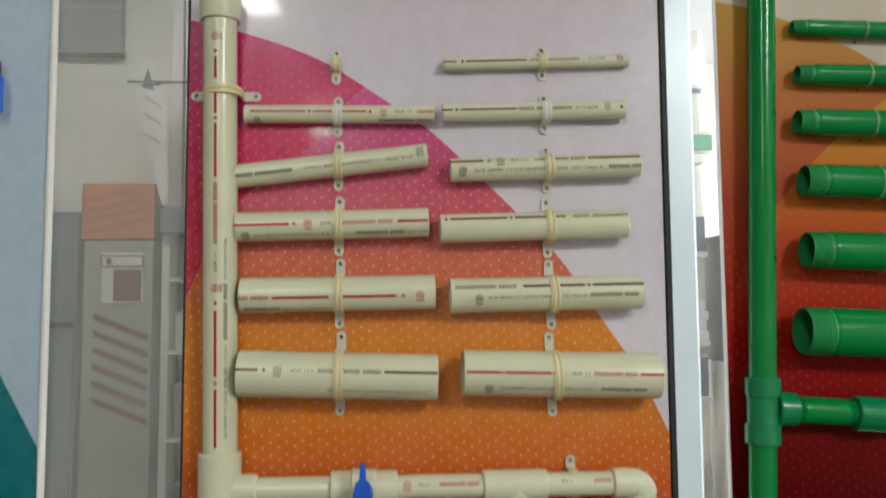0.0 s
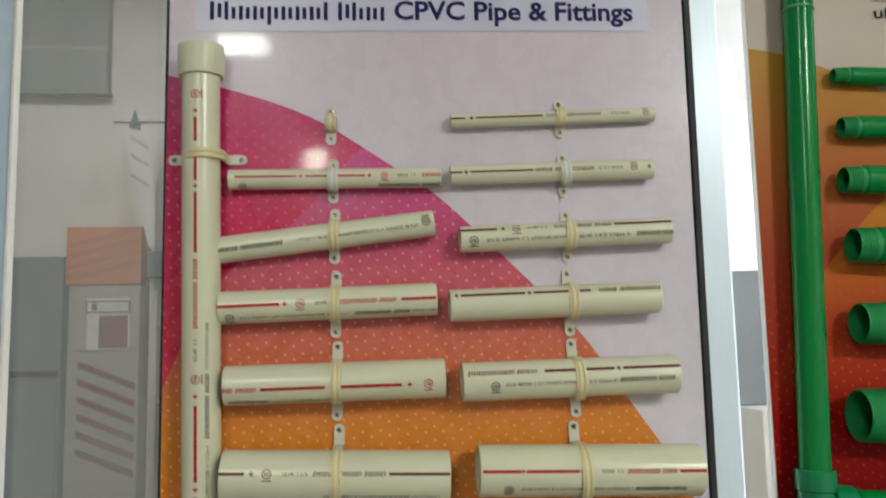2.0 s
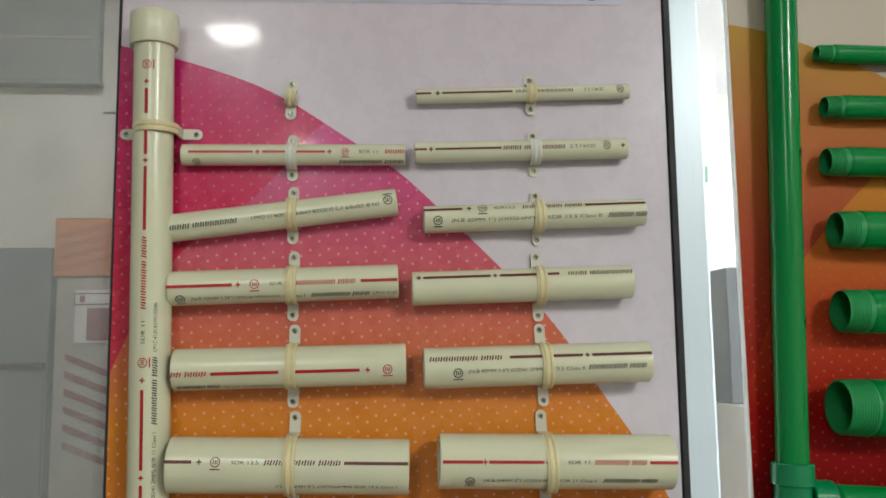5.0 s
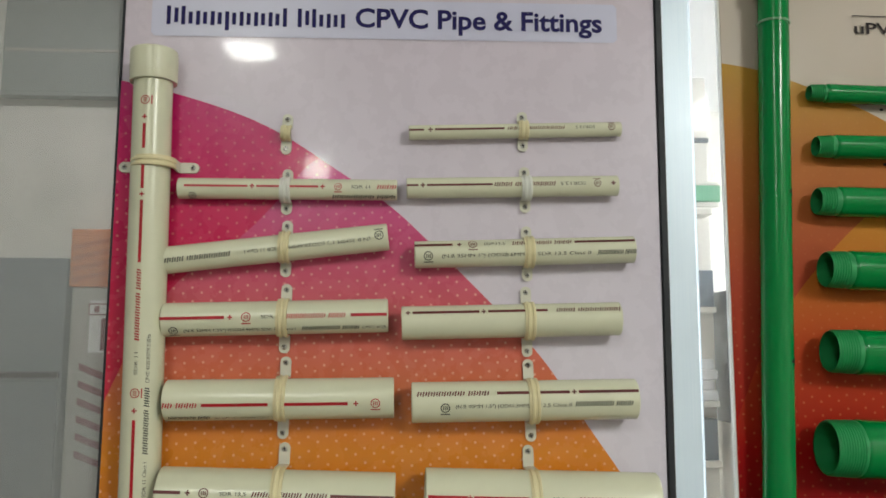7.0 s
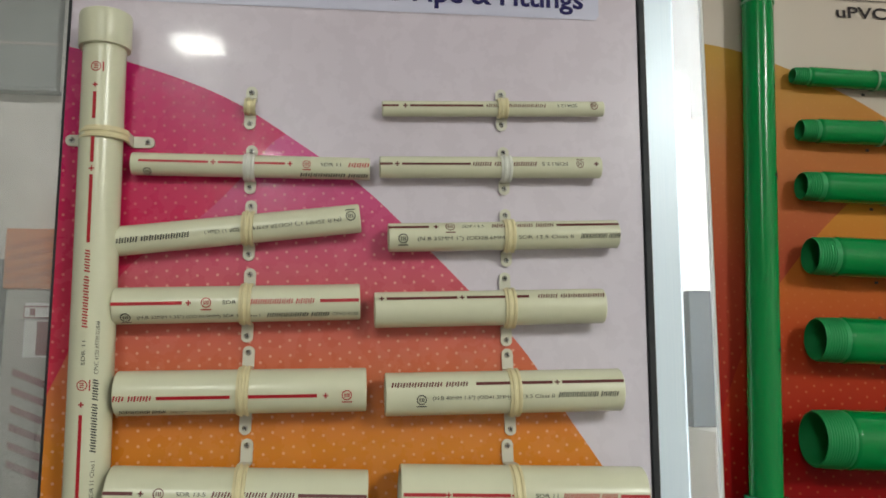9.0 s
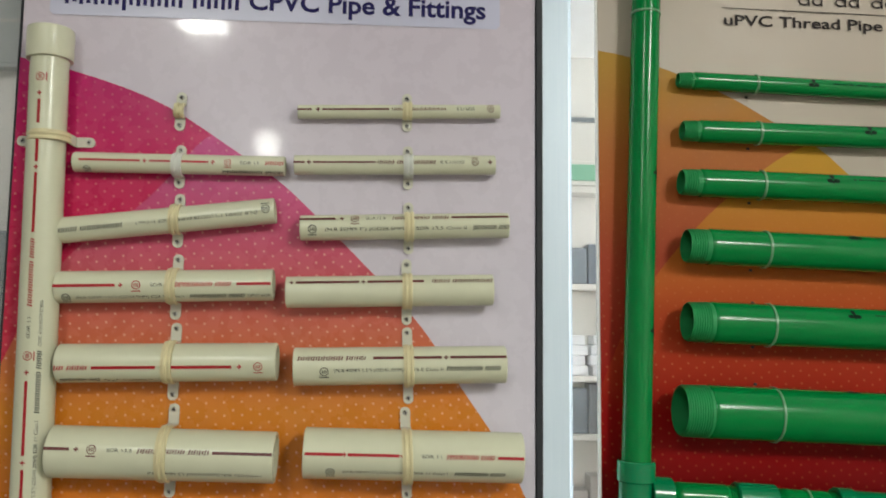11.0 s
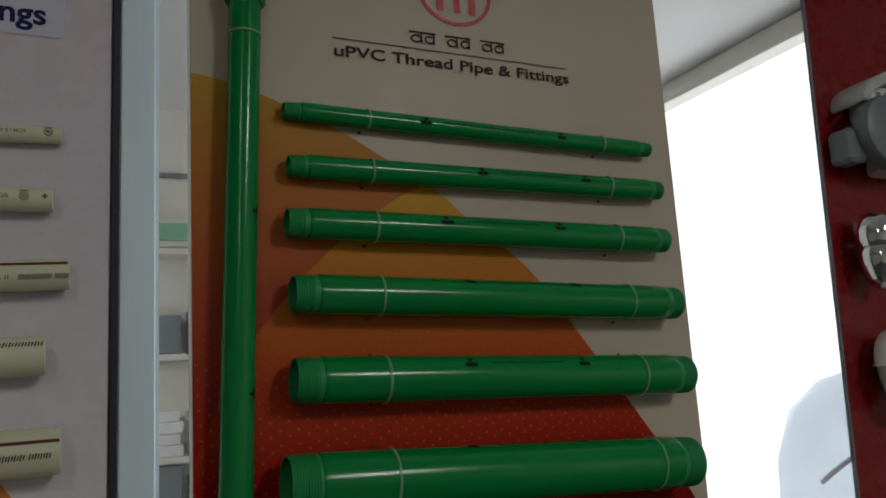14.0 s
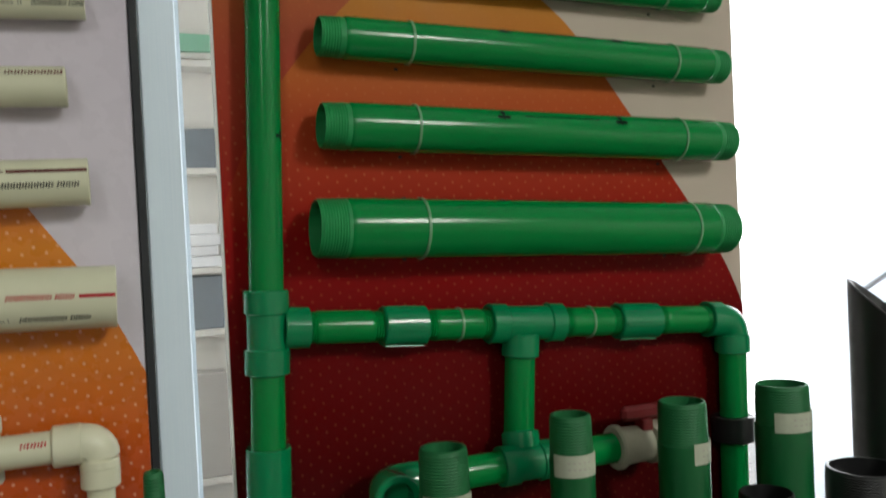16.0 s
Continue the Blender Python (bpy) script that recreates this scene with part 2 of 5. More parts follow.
ALU = aluminium()
GLASS_DUSTY = dusty_glass("dusty_glass", 0.22)
GLASS = dusty_glass("clean_glass", 0.07)
DAYLIGHT = glow("daylight_beyond", (0.95, 0.98, 1.0, 1), 5.0)
LED = glow("led_diffuser", (1.0, 0.97, 0.92, 1), 9.0)

# ---- mesh helpers ----


def thing(name, at, label, category, group="", kind=""):
    """An Empty at the base of a thing; its parts hang under it."""
    ob = new(name)
    ob.location = at
    ob.empty_display_size = 0.02
    bpy.context.view_layer.update()
    return tagged(ob, label, category, group, kind)


def mesh_of(name, bm, mat, smooth=True):
    me = bpy.data.meshes.new(name)
    bmesh.ops.recalc_face_normals(bm, faces=bm.faces)
    bm.to_mesh(me)
    bm.free()
    me.materials.append(mat)
    if smooth:
        for p in me.polygons:
            p.use_smooth = True
        me.set_sharp_from_angle(angle=radians(35))
    return me


def part(name, bm, mat, parent, label="", at=(0, 0, 0)):
    """One mesh object under a thing or a part, in the parent's own space."""
    ob = new(name, mesh_of(name, bm, mat))
    ob.parent = parent
    ob.location = at
    return tagged(ob, label)


def solid(name, bm, mat, label, category="", kind=""):
    """A thing of one mesh."""
    return tagged(new(name, mesh_of(name, bm, mat)), label, category, "", kind)


def box(bm, x0, x1, y0, y1, z0, z1, bevel=0.0):
    r = bmesh.ops.create_cube(bm, size=1, matrix=Matrix.Translation(((x0 + x1) / 2, (y0 + y1) / 2, (z0 + z1) / 2)) @ Matrix.Diagonal((x1 - x0, y1 - y0, z1 - z0, 1)))
    if bevel:
        edges = list({e for v in r["verts"] for e in v.link_edges})
        bmesh.ops.bevel(bm, geom=edges, offset=bevel, segments=1, affect="EDGES", profile=0.7)
    return bm


def cube(x0, x1, y0, y1, z0, z1, bevel=0.0):
    return box(bmesh.new(), x0, x1, y0, y1, z0, z1, bevel)


def lathe(bm, profile, m=Matrix(), segs=36, closed=True, a0=0.0, a1=360.0):
    """Turn a profile of (radius, along) round the local x axis; closed joins its last point to its first."""
    full = a1 - a0 >= 359.9
    rings = []
    for i in range(segs if full else segs + 1):
        a = radians(a0 + (a1 - a0) * i / segs)
        rings.append([bm.verts.new(m @ Vector((h, -r * math.cos(a), r * math.sin(a)))) for r, h in profile])
    n = len(profile)
    for i in range(segs):
        p, q = rings[i], rings[(i + 1) % len(rings)]
        for j in range(n if closed else n - 1):
            bm.faces.new((p[j], p[(j + 1) % n], q[(j + 1) % n], q[j]))
    if not full and closed:
        bm.faces.new(rings[0])
        bm.faces.new(list(reversed(rings[-1])))
    return bm


def pipe_profile(r, wall, x0, x1, b=0.0008):
    return [(r - b, x0), (r, x0 + b), (r, x1 - b), (r - b, x1), (r - wall, x1), (r - wall, x0)]


def threaded_profile(r, wall, length, cut, pitch=0.0027, deep=0.0012, far=True):
    """A pipe whose ends carry turned threads over the length cut."""
    out = [(r - 0.0016, 0)]
    n = int(cut / pitch)
    for i in range(n):
        t = r - 0.0009 + 0.0006 * i / n
        out += [(t - deep, i * pitch + 0.0008), (t, i * pitch + pitch * 0.5 + 0.0008)]
    out += [(r, n * pitch + 0.002), (r, n * pitch + 0.003)]
    if far:
        out += [(r, length - n * pitch - 0.003), (r, length - n * pitch - 0.002)]
        for i in reversed(range(n)):
            t = r - 0.0009 + 0.0006 * i / n
            out += [(t, length - (i * pitch + pitch * 0.5 + 0.0008)), (t - deep, length - (i * pitch + 0.0008))]
        out += [(r - 0.0025, length - 0.0003), (r - 0.0045, length)]
    else:
        out += [(r, length)]
    return out + [(r - wall, length), (r - wall, 0)]


def collar(r, x0, x1, inner, b=0.0015):
    return [(inner, x0), (r - b, x0), (r, x0 + b), (r, x1 - b), (r - b, x1), (inner, x1)]


def poly(bm, pts, y, thick=0.0):
    """A flat shape in the wall's plane, from (x, z) points; thick: how far it reaches back from y."""
    front = [bm.verts.new((x, y, z)) for x, z in pts]
    bm.faces.new(front)
    if thick:
        back = [bm.verts.new((x, y + thick, z)) for x, z in pts]
        bm.faces.new(list(reversed(back)))
        for i in range(len(pts)):
            k = (i + 1) % len(pts)
            bm.faces.new((front[k], front[i], back[i], back[k]))
    return bm


GLYPHS = {}


def glyphs(text, bold=0.0):
    """The outline mesh of a text of height 1, as points and faces."""
    if (text, bold) not in GLYPHS:
        cu = bpy.data.curves.new("text", "FONT")
        cu.body, cu.size, cu.offset, cu.resolution_u = text, 1.0, bold, 3
        ob = new("text", cu)
        me = bpy.data.meshes.new_from_object(ob.evaluated_get(bpy.context.evaluated_depsgraph_get()))
        pts = [(v.co.x, v.co.y) for v in me.vertices]
        faces = [tuple(p.vertices) for p in me.polygons]
        bpy.data.objects.remove(ob)
        bpy.data.curves.remove(cu)
        bpy.data.meshes.remove(me)
        xs = [p[0] for p in pts]
        GLYPHS[(text, bold)] = ([(x - min(xs), y) for x, y in pts], faces, max(xs) - min(xs))
    return GLYPHS[(text, bold)]


def flat_shape(bm, pts, faces, put):
    vs = [bm.verts.new(put(u, v)) for u, v in pts]
    for f in faces:
        try:
            bm.faces.new([vs[i] for i in f])
        except ValueError:
            pass


def blocks(word, width, height, slant=0.2, stroke=0.3):
    """A row of plain upright bars, two for each letter of a brand's name: points and faces."""
    n = sum(0.55 if c == " " else (0.5 if c in "il" else 1.0) for c in word)
    w, x = width / n, 0.0
    pts, faces = [], []
    for c in word:
        step = w * (0.55 if c == " " else (0.5 if c in "il" else 1.0))
        low, mid = (-0.26 * height if c in "gp" else 0.0), 0.76 * height
        tall = height if (c.isupper() or c in "dlbfht") else mid
        p, q, t = x + 0.08 * w, x + step - 0.12 * w, min(stroke * height, 0.28 * w)
        if c in "il":
            bars = [(p, p + t, 0.0, tall)]
        elif c.isupper():
            bars = [(p, p + t, 0.0, height), (q - t, q, 0.12 * height, 0.9 * height)]
        elif c == "d":
            bars = [(p, p + t, 0.06 * height, 0.7 * height), (q - t, q, 0.0, tall)]
        else:
            bars = [(p, p + t, 0.06 * height, 0.7 * height), (q - t, q, low, mid)]
        for a, b, r, u in bars if c != " " else []:
            k = len(pts)
            pts += [(a + slant * r, r), (b + slant * r, r), (b + slant * u, u), (a + slant * u, u)]
            faces.append((k, k + 1, k + 2, k + 3))
        x += step
    return pts, faces


def ring_mark(r):
    """A round quality mark: a ring with two bars in it."""
    pts, faces = [], []
    for i in range(20):
        a = 2 * math.pi * i / 20
        pts += [(r * math.cos(a), r * math.sin(a)), (0.80 * r * math.cos(a), 0.80 * r * math.sin(a))]
    for i in range(20):
        j = (i + 1) % 20
        faces.append((2 * i, 2 * j, 2 * j + 1, 2 * i + 1))
    for x in (-0.35, 0.05, 0.4):
        k = len(pts)
        pts += [((x - 0.1) * r, -0.4 * r), ((x + 0.1) * r, -0.4 * r), ((x + 0.1) * r, 0.4 * r), ((x - 0.1) * r, 0.4 * r)]
        faces.append((k, k + 1, k + 2, k + 3))
    k = len(pts)
    pts += [(-r, -1.5 * r), (r, -1.5 * r), (r, -1.25 * r), (-r, -1.25 * r)]
    faces.append((k, k + 1, k + 2, k + 3))
    return pts, faces


def strip(x0, x1, h):
    n = max(1, int((x1 - x0) / 0.02))
    pts, faces = [], []
    for i in range(n + 1):
        x = x0 + (x1 - x0) * i / n
        pts += [(x, -h / 2), (x, h / 2)]
    for i in range(n):
        faces.append((2 * i, 2 * i + 2, 2 * i + 3, 2 * i + 1))
    return pts, faces


def wrapped(bm, shape, r, along, angle, turned=False):
    """Lay a flat shape on a pipe that runs along x: 'along' on its axis, 'angle' degrees above its front."""
    s = -1 if turned else 1
    rr = r + 0.00035

    def put(u, v):
        a = radians(angle) + s * v / r
        return (along + s * u, -rr * math.cos(a), rr * math.sin(a))
    flat_shape(bm, shape[0], shape[1], put)


def plus_mark(h):
    a = h / 2
    b = h / 7
    pts = [(-a, -b), (a, -b), (a, b), (-a, b), (-b, b), (b, b), (b, a), (-b, a), (-b, -a), (b, -a), (b, -b)]
    return pts + [(-b, -b)], [(0, 1, 2, 3), (4, 5, 6, 7), (8, 9, 10, 11)]

# ---- the setting ----
FACE = 1.003
solid("floor", cube(-3.2, 6.2, -4.2, 6.2, -0.1, 0.0), FLOOR, "grey polished tile floor", "floor", "structure")
bm = cube(-3.2, 3.12, -4.2, 1.2, 3.05, 3.15)
box(bm, 0.1, 3.12, 1.2005, 6.2, 3.05, 3.15)
box(bm, -3.2, 0.15, 1.15, 4.75, 3.93, 4.0)
solid("ceiling", bm, CEIL, "plain pale ceiling", "ceiling", "structure")
solid("wall_over_glass", cube(-3.05, 0.098, 1.1, 1.198, 3.152, 3.928), WALL, "plain white wall above the glass", "wall", "structure")
solid("wall_south", cube(-3.2, 6.2, -4.2, -4.05, 0, 3.05), ROOM, "plain painted wall", "wall", "structure")
# unseen wall, added to block the shop-front daylight from the left back room
solid("wall_mid", cube(0.05, 0.098, 1.2, 4.598, 0, 3.928), ROOM, "unseen partition added to keep daylight off the left back room", "wall", "structure")
solid("wall_west", cube(-3.2, -3.052, 1.2, 6.2, 0, 3.928), ROOM, "plain painted wall behind the glass", "wall", "structure")
solid("wall_west", cube(-3.2, -3.05, -4.05, 1.198, 0, 3.049), ROOM, "plain painted wall", "wall", "structure")
solid("wall_east", cube(3.05, 3.2, -4.05, 1.0, 0, 3.05), ROOM, "plain painted wall", "wall", "structure")
solid("wall_north", cube(-3.05, 0.0985, 4.6, 4.75, 0, 3.928), WALL, "plain white wall behind the glass", "wall", "structure")
solid("wall_north", cube(0.0995, 2.9, 4.6, 4.75, 0, 3.05), WALL, "plain white wall behind the glass", "wall", "structure")

# glazed front: beam, mullions and the bright street beyond
solid("trim_beam", cube(2.95, 3.05, 1.05, 6.1, 2.952, 3.044, 0.004), WALL, "white transom bar of the shop front", "transom", "structure")
solid("backdrop", cube(4.6, 4.65, 0.6, 6.1, 0.002, 6.5), DAYLIGHT, "overexposed white daylight outside", "backdrop", "structure")

# glass partition that carries the boards
for a, b, g in ((-0.60, 0.415, GLASS_DUSTY), (0.452, 1.75, GLASS)):
    pane = solid("window_1", cube(a, b, 1.022, 1.028, 0.3, 2.95), g, "dusty glass pane of the partition", "window", "structure")
    pane.visible_shadow = False


def mullion(x0, x1):
    bm = cube(x0, x1, 1.008, 1.05, 0.0, 3.045, 0.0012)
    box(bm, x1 + 0.0002, x1 + 0.004, 1.016, 1.045, 0.0, 3.045)
    return bm


solid("trim_mullion", mullion(0.4165, 0.450), ALU, "brushed aluminium mullion of the glass partition", "mullion", "structure")


def sample_board(name, x0, x1, mat, edge, label):
    ob = thing(name, ((x0 + x1) / 2, FACE, 0.55), label, "display board")
    part("board_sheet", cube(x0 - (x0 + x1) / 2, x1 - (x0 + x1) / 2, 0, 0.005, 0, 1.72, 0.0008), mat, ob)
    part("board_edge", cube(x0 - (x0 + x1) / 2 - 0.0025, x0 - (x0 + x1) / 2 - 0.0002, -0.0006, 0.0055, 0, 1.72), edge, ob, "thin cut edge")
    return ob


def on_board(board, name, bm, mat, label=""):
    """A print on a board, given in the room's coordinates."""
    bmesh.ops.translate(bm, verts=bm.verts, vec=-board.location)
    return part(name, bm, mat, board, label)


board_cpvc = sample_board("sample_board", -0.180, 0.408, LAVENDER, RUBBER, "lavender laminated board with pink and orange print")
on_board(board_cpvc, "rubber_edge", cube(0.4083, 0.4158, 0.9995, 1.012, 0.55, 2.27, 0.001), RUBBER, "black rubber edging")
board_upvc = sample_board("sample_board", 0.4835, 1.107, BEIGE, EDGE_WHITE, "beige laminated board with yellow and red print")
board_blue = sample_board("sample_board", -0.96, -0.3465, PANEL_BLUE, EDGE_WHITE, "blue-grey laminated board with a teal corner")
on_board(board_blue, "white_edge", cube(-0.3462, -0.342, 0.999, 1.012, 0.55, 2.27, 0.0006), EDGE_WHITE, "white edging strip")
board_red = sample_board("sample_board", -0.02, 0.62, RED_PANEL, GREY, "red laminated board with a grey edge")
board_red.matrix_basis = pose(1.334, FACE, 0.60, 0, 2.6, 0) @ pose(0.32, 0, 0)


def smooth_curve(pts, n=8):
    """A smooth line through a few points."""
    out = []
    for i in range(len(pts) - 1):
        p0, p1, p2, p3 = (Vector(pts[max(0, min(len(pts) - 1, k))]) for k in (i - 1, i, i + 1, i + 2))
        for j in range(n):
            t = j / n
            out.append(tuple(0.5 * (2 * p1 + (p2 - p0) * t + (2 * p0 - 5 * p1 + 4 * p2 - p3) * t * t + (3 * p1 - p0 - 3 * p2 + p3) * t ** 3)))
    return out + [tuple(pts[-1])]


def strip_between(top, low, y):
    """A sheet between a falling outline and a lower line over the same x values."""
    bm = bmesh.new()
    a = [bm.verts.new((x, y, z)) for x, z in top]
    b = [bm.verts.new((x, y, z)) for x, z in low]
    for i in range(len(a) - 1):
        bm.faces.new((a[i], a[i + 1], b[i + 1], b[i]))
    return bm


def height_on(curve, x):
    for (x0, z0), (x1, z1) in zip(curve, curve[1:]):
        if x0 <= x <= x1:
            return z0 + (z1 - z0) * (x - x0) / max(1e-9, x1 - x0)
    return curve[-1][1]


ARC_1 = smooth_curve([(-0.1798, 1.9645), (-0.122, 1.951), (-0.055, 1.930), (-0.005, 1.907), (0.056, 1.868), (0.112, 1.830), (0.155, 1.791), (0.216, 1.731), (0.276, 1.667), (0.323, 1.598), (0.371, 1.527), (0.4078, 1.452)])
TIP_1 = smooth_curve([(-0.1798, 1.622), (-0.168, 1.649), (-0.146, 1.697), (-0.105, 1.751), (-0.047, 1.794), (-0.013, 1.829), (0.02, 1.87), (0.035, 1.8815)])
ARC_2 = smooth_curve([(0.4837, 1.998), (0.519, 1.992), (0.566, 1.978), (0.642, 1.948), (0.694, 1.920), (0.756, 1.886), (0.796, 1.852), (0.849, 1.814), (0.886, 1.779), (0.951, 1.696), (1.028, 1.594), (1.079, 1.520), (1.1068, 1.462)])
TIP_2 = smooth_curve([(0.4837, 1.60), (0.53, 1.70), (0.608, 1.795), (0.688, 1.861), (0.735, 1.888), (0.752, 1.888)])
xs = [x for x, _ in ARC_1]
on_board(board_cpvc, "printed_area", strip_between(ARC_1, [(x, 0.56) for x in xs], FACE - 0.0005), P1_WARM, "pink to orange dotted print")
on_board(board_cpvc, "printed_area", strip_between([(x, height_on(ARC_1, x)) for x, _ in TIP_1], TIP_1, FACE - 0.0010), P1_MAGENTA, "magenta dotted print")
xs = [x for x, _ in ARC_2]
on_board(board_upvc, "printed_area", strip_between(ARC_2, [(x, 0.56) for x in xs], FACE - 0.0005), P2_WARM, "yellow to red dotted print")
on_board(board_upvc, "printed_area", strip_between([(x, height_on(ARC_2, x)) for x, _ in TIP_2], TIP_2, FACE - 0.0010), P2_LEFT, "ochre to red dotted print")
on_board(board_blue, "printed_area", poly(bmesh.new(), [(-0.95, 0.56), (-0.3467, 0.56), (-0.3467, 1.445), (-0.393, 1.532), (-0.47, 1.66), (-0.60, 1.80), (-0.95, 1.95)], FACE - 0.0005), TEAL, "teal print")


def written(board, text, x0, x1, z, height, mat, bold=0.0, y=FACE - 0.0014, label=""):
    pts, faces, w = glyphs(text, bold)
    bm = bmesh.new()
    flat_shape(bm, pts, faces, lambda u, v: (x0 + u * (x1 - x0) / w, y, z + v * height / 0.7))
    return on_board(board, "lettering", bm, mat, label)


def branded(board, word, x0, x1, z, height, mat, slant=0.0):
    pts, faces = blocks(word, x1 - x0, height, slant, 0.22)
    bm = bmesh.new()
    flat_shape(bm, pts, faces, lambda u, v: (x0 + u, FACE - 0.0014, z + v))
    return on_board(board, "brand_print", bm, mat, "plain blocks of a brand name")


def ring_print(board, x, z, rx, rz, wide, mat):
    bm = bmesh.new()
    o = [(x + rx * math.cos(a), z + rz * math.sin(a)) for a in (2 * math.pi * i / 48 for i in range(48))]
    n = [(x + (rx - wide) * math.cos(a), z + (rz - wide) * math.sin(a)) for a in (2 * math.pi * i / 48 for i in range(48))]
    vo = [bm.verts.new((a, FACE - 0.0014, b)) for a, b in o]
    vn = [bm.verts.new((a, FACE - 0.0014, b)) for a, b in n]
    for i in range(48):
        j = (i + 1) % 48
        bm.faces.new((vo[i], vo[j], vn[j], vn[i]))
    for dx in (-0.45, 0.0, 0.42):
        cx = x + dx * rx
        poly(bm, [(cx - 0.05 * rx, z - 0.62 * rz), (cx + 0.12 * rx, z - 0.62 * rz), (cx + 0.12 * rx, z + 0.5 * rz), (cx - 0.05 * rx, z + 0.5 * rz)], FACE - 0.0014)
    return on_board(board, "logo_print", bm, mat, "round red emblem")


def script_bars(board, x0, x1, z, h, mat):
    """Three short words in another script: plain head lines with small hollow marks hung below."""
    bm = bmesh.new()
    w = (x1 - x0) / 3.7
    y, t = FACE - 0.0014, h * 0.13
    for i in range(3):
        a = x0 + i * 1.35 * w
        poly(bm, [(a, z + h * 0.84), (a + w, z + h * 0.84), (a + w, z + h * 0.97), (a, z + h * 0.97)], y)
        for c, wide in ((0.27, 0.21), (0.76, 0.19)):
            cx, cz, ra, rb = a + c * w, z + 0.38 * h, wide * w, 0.34 * h
            ring = [(math.cos(q), math.sin(q)) for q in (2 * math.pi * k / 14 for k in range(14))]
            vo = [bm.verts.new((cx + ra * p, y, cz + rb * q)) for p, q in ring]
            vi = [bm.verts.new((cx + (ra - t) * p, y, cz + (rb - t) * q)) for p, q in ring]
            for k in range(0 if c < 0.5 else 2, 14):
                bm.faces.new((vo[k], vo[(k + 1) % 14], vi[(k + 1) % 14], vi[k]))
            poly(bm, [(cx + ra - t, z + 0.02 * h), (cx + ra, z + 0.02 * h), (cx + ra, z + 0.835 * h), (cx + ra - t, z + 0.835 * h)], y - 0.0001)
    return on_board(board, "script_print", bm, mat, "plain marks of a short word row")


# the pale band with the board's title
bm = bmesh.new()
poly(bm, [(-0.151, 2.020), (-0.147, 2.016), (0.361, 2.019), (0.365, 2.023), (0.365, 2.060), (0.361, 2.064), (-0.147, 2.060), (-0.151, 2.056)], FACE - 0.0009)
on_board(board_cpvc, "banner_print", bm, BANNER, "pale band behind the title")
branded(board_cpvc, "Flowguard Plus", -0.136, 0.062, 2.0290, 0.0215, NAVY)
written(board_cpvc, "CPVC Pipe & Fittings", 0.0715, 0.348, 2.0310, 0.0215, NAVY, 0.026)
script_bars(board_cpvc, 0.056, 0.157, 2.078, 0.014, TEXT_DARK)
ring_print(board_cpvc, 0.108, 2.138, 0.048, 0.042, 0.0045, LOGO_RED)
written(board_upvc, "uPVC Thread Pipe & Fittings", 0.640, 0.953, 2.0365, 0.0132, TEXT_DARK, 0.016)
on_board(board_upvc, "rule_print", poly(bmesh.new(), [(0.638, 2.0572), (0.952, 2.0555), (0.952, 2.0565), (0.638, 2.0582)], FACE - 0.0014), TEXT_DARK)
script_bars(board_upvc, 0.733, 0.862, 2.0645, 0.0155, TEXT_DARK)
ring_print(board_upvc, 0.797, 2.138, 0.050, 0.044, 0.0045, LOGO_RED)

# ---- cream pipes and their clips ----


def ink(name, parent, mat, shapes, r):
    bm = bmesh.new()
    for shape, along, angle, turned in shapes:
        wrapped(bm, shape, r, along, angle, turned)
    return part(name, bm, mat, parent, "printed marks")


def cream_pipe(p0, p1, od, prints, label, wall=None):
    """A short pipe sample against the board from p0 to p1, (x, z); prints: (kind, colour, from, to, angle, turned) with places as parts of its length."""
    r = od / 2
    y = FACE - 0.0005 - r - 0.001
    d = Vector((p1[0] - p0[0], 0, p1[1] - p0[1]))
    ob = thing("pipe_sample", (p0[0], y, p0[1]), label, "pipe", "cream pipe samples")
    ob.rotation_euler = (0, -math.atan2(d.z, d.x), 0)
    part("tube", lathe(bmesh.new(), pipe_profile(r, wall or max(0.002, od * 0.085), 0, d.length), segs=40), CREAM, ob)
    lay_prints(ob, r, d.length, prints)
    return ob


def lay_prints(ob, r, length, prints):
    inks = {"red": RED_INK, "brown": BROWN_INK, "black": BLACK_INK}
    by = {}
    for kind, colour, a, b, angle, turned in prints:
        a, b = a * length, b * length
        start = b if turned else a
        h = min(0.0052, 0.30 * r + 0.0015)
        if kind == "bar":
            s = (strip(0, b - a, 0.0023 if r < 0.012 else 0.0031), a, angle, False)
        elif kind == "plus":
            s = (plus_mark(0.005), a, angle, False)
        elif kind == "ring":
            s = (ring_mark(0.0048 if r > 0.012 else 0.004), a, angle, turned)
        elif kind == "brand":
            pts, faces = blocks("FLOWGUARD PLUS", b - a, h, 0.25)
            s = (([(u, v - h / 2) for u, v in pts], faces), start, angle, turned)
        elif kind == "tail":
            pts, faces = blocks("RD PLUS", b - a, h, 0.25)
            s = (([(u, v - h / 2) for u, v in pts], faces), start, angle, turned)
        elif kind == "head":
            pts, faces = blocks("FLOW", b - a, h, 0.25)
            s = (([(u, v - h / 2) for u, v in pts], faces), start, angle, turned)
        else:
            pts, faces, w = glyphs(kind, 0.0)
            k = (b - a) / w
            hh = 0.0035
            s = (([(u * k, (v - 0.35) * hh / 0.7) for u, v in pts], faces), start, angle, turned)
        by.setdefault(colour, []).append(s)
    for colour, shapes in by.items():
        for one in shapes:
            ink("print", ob, inks[colour], [one], r)


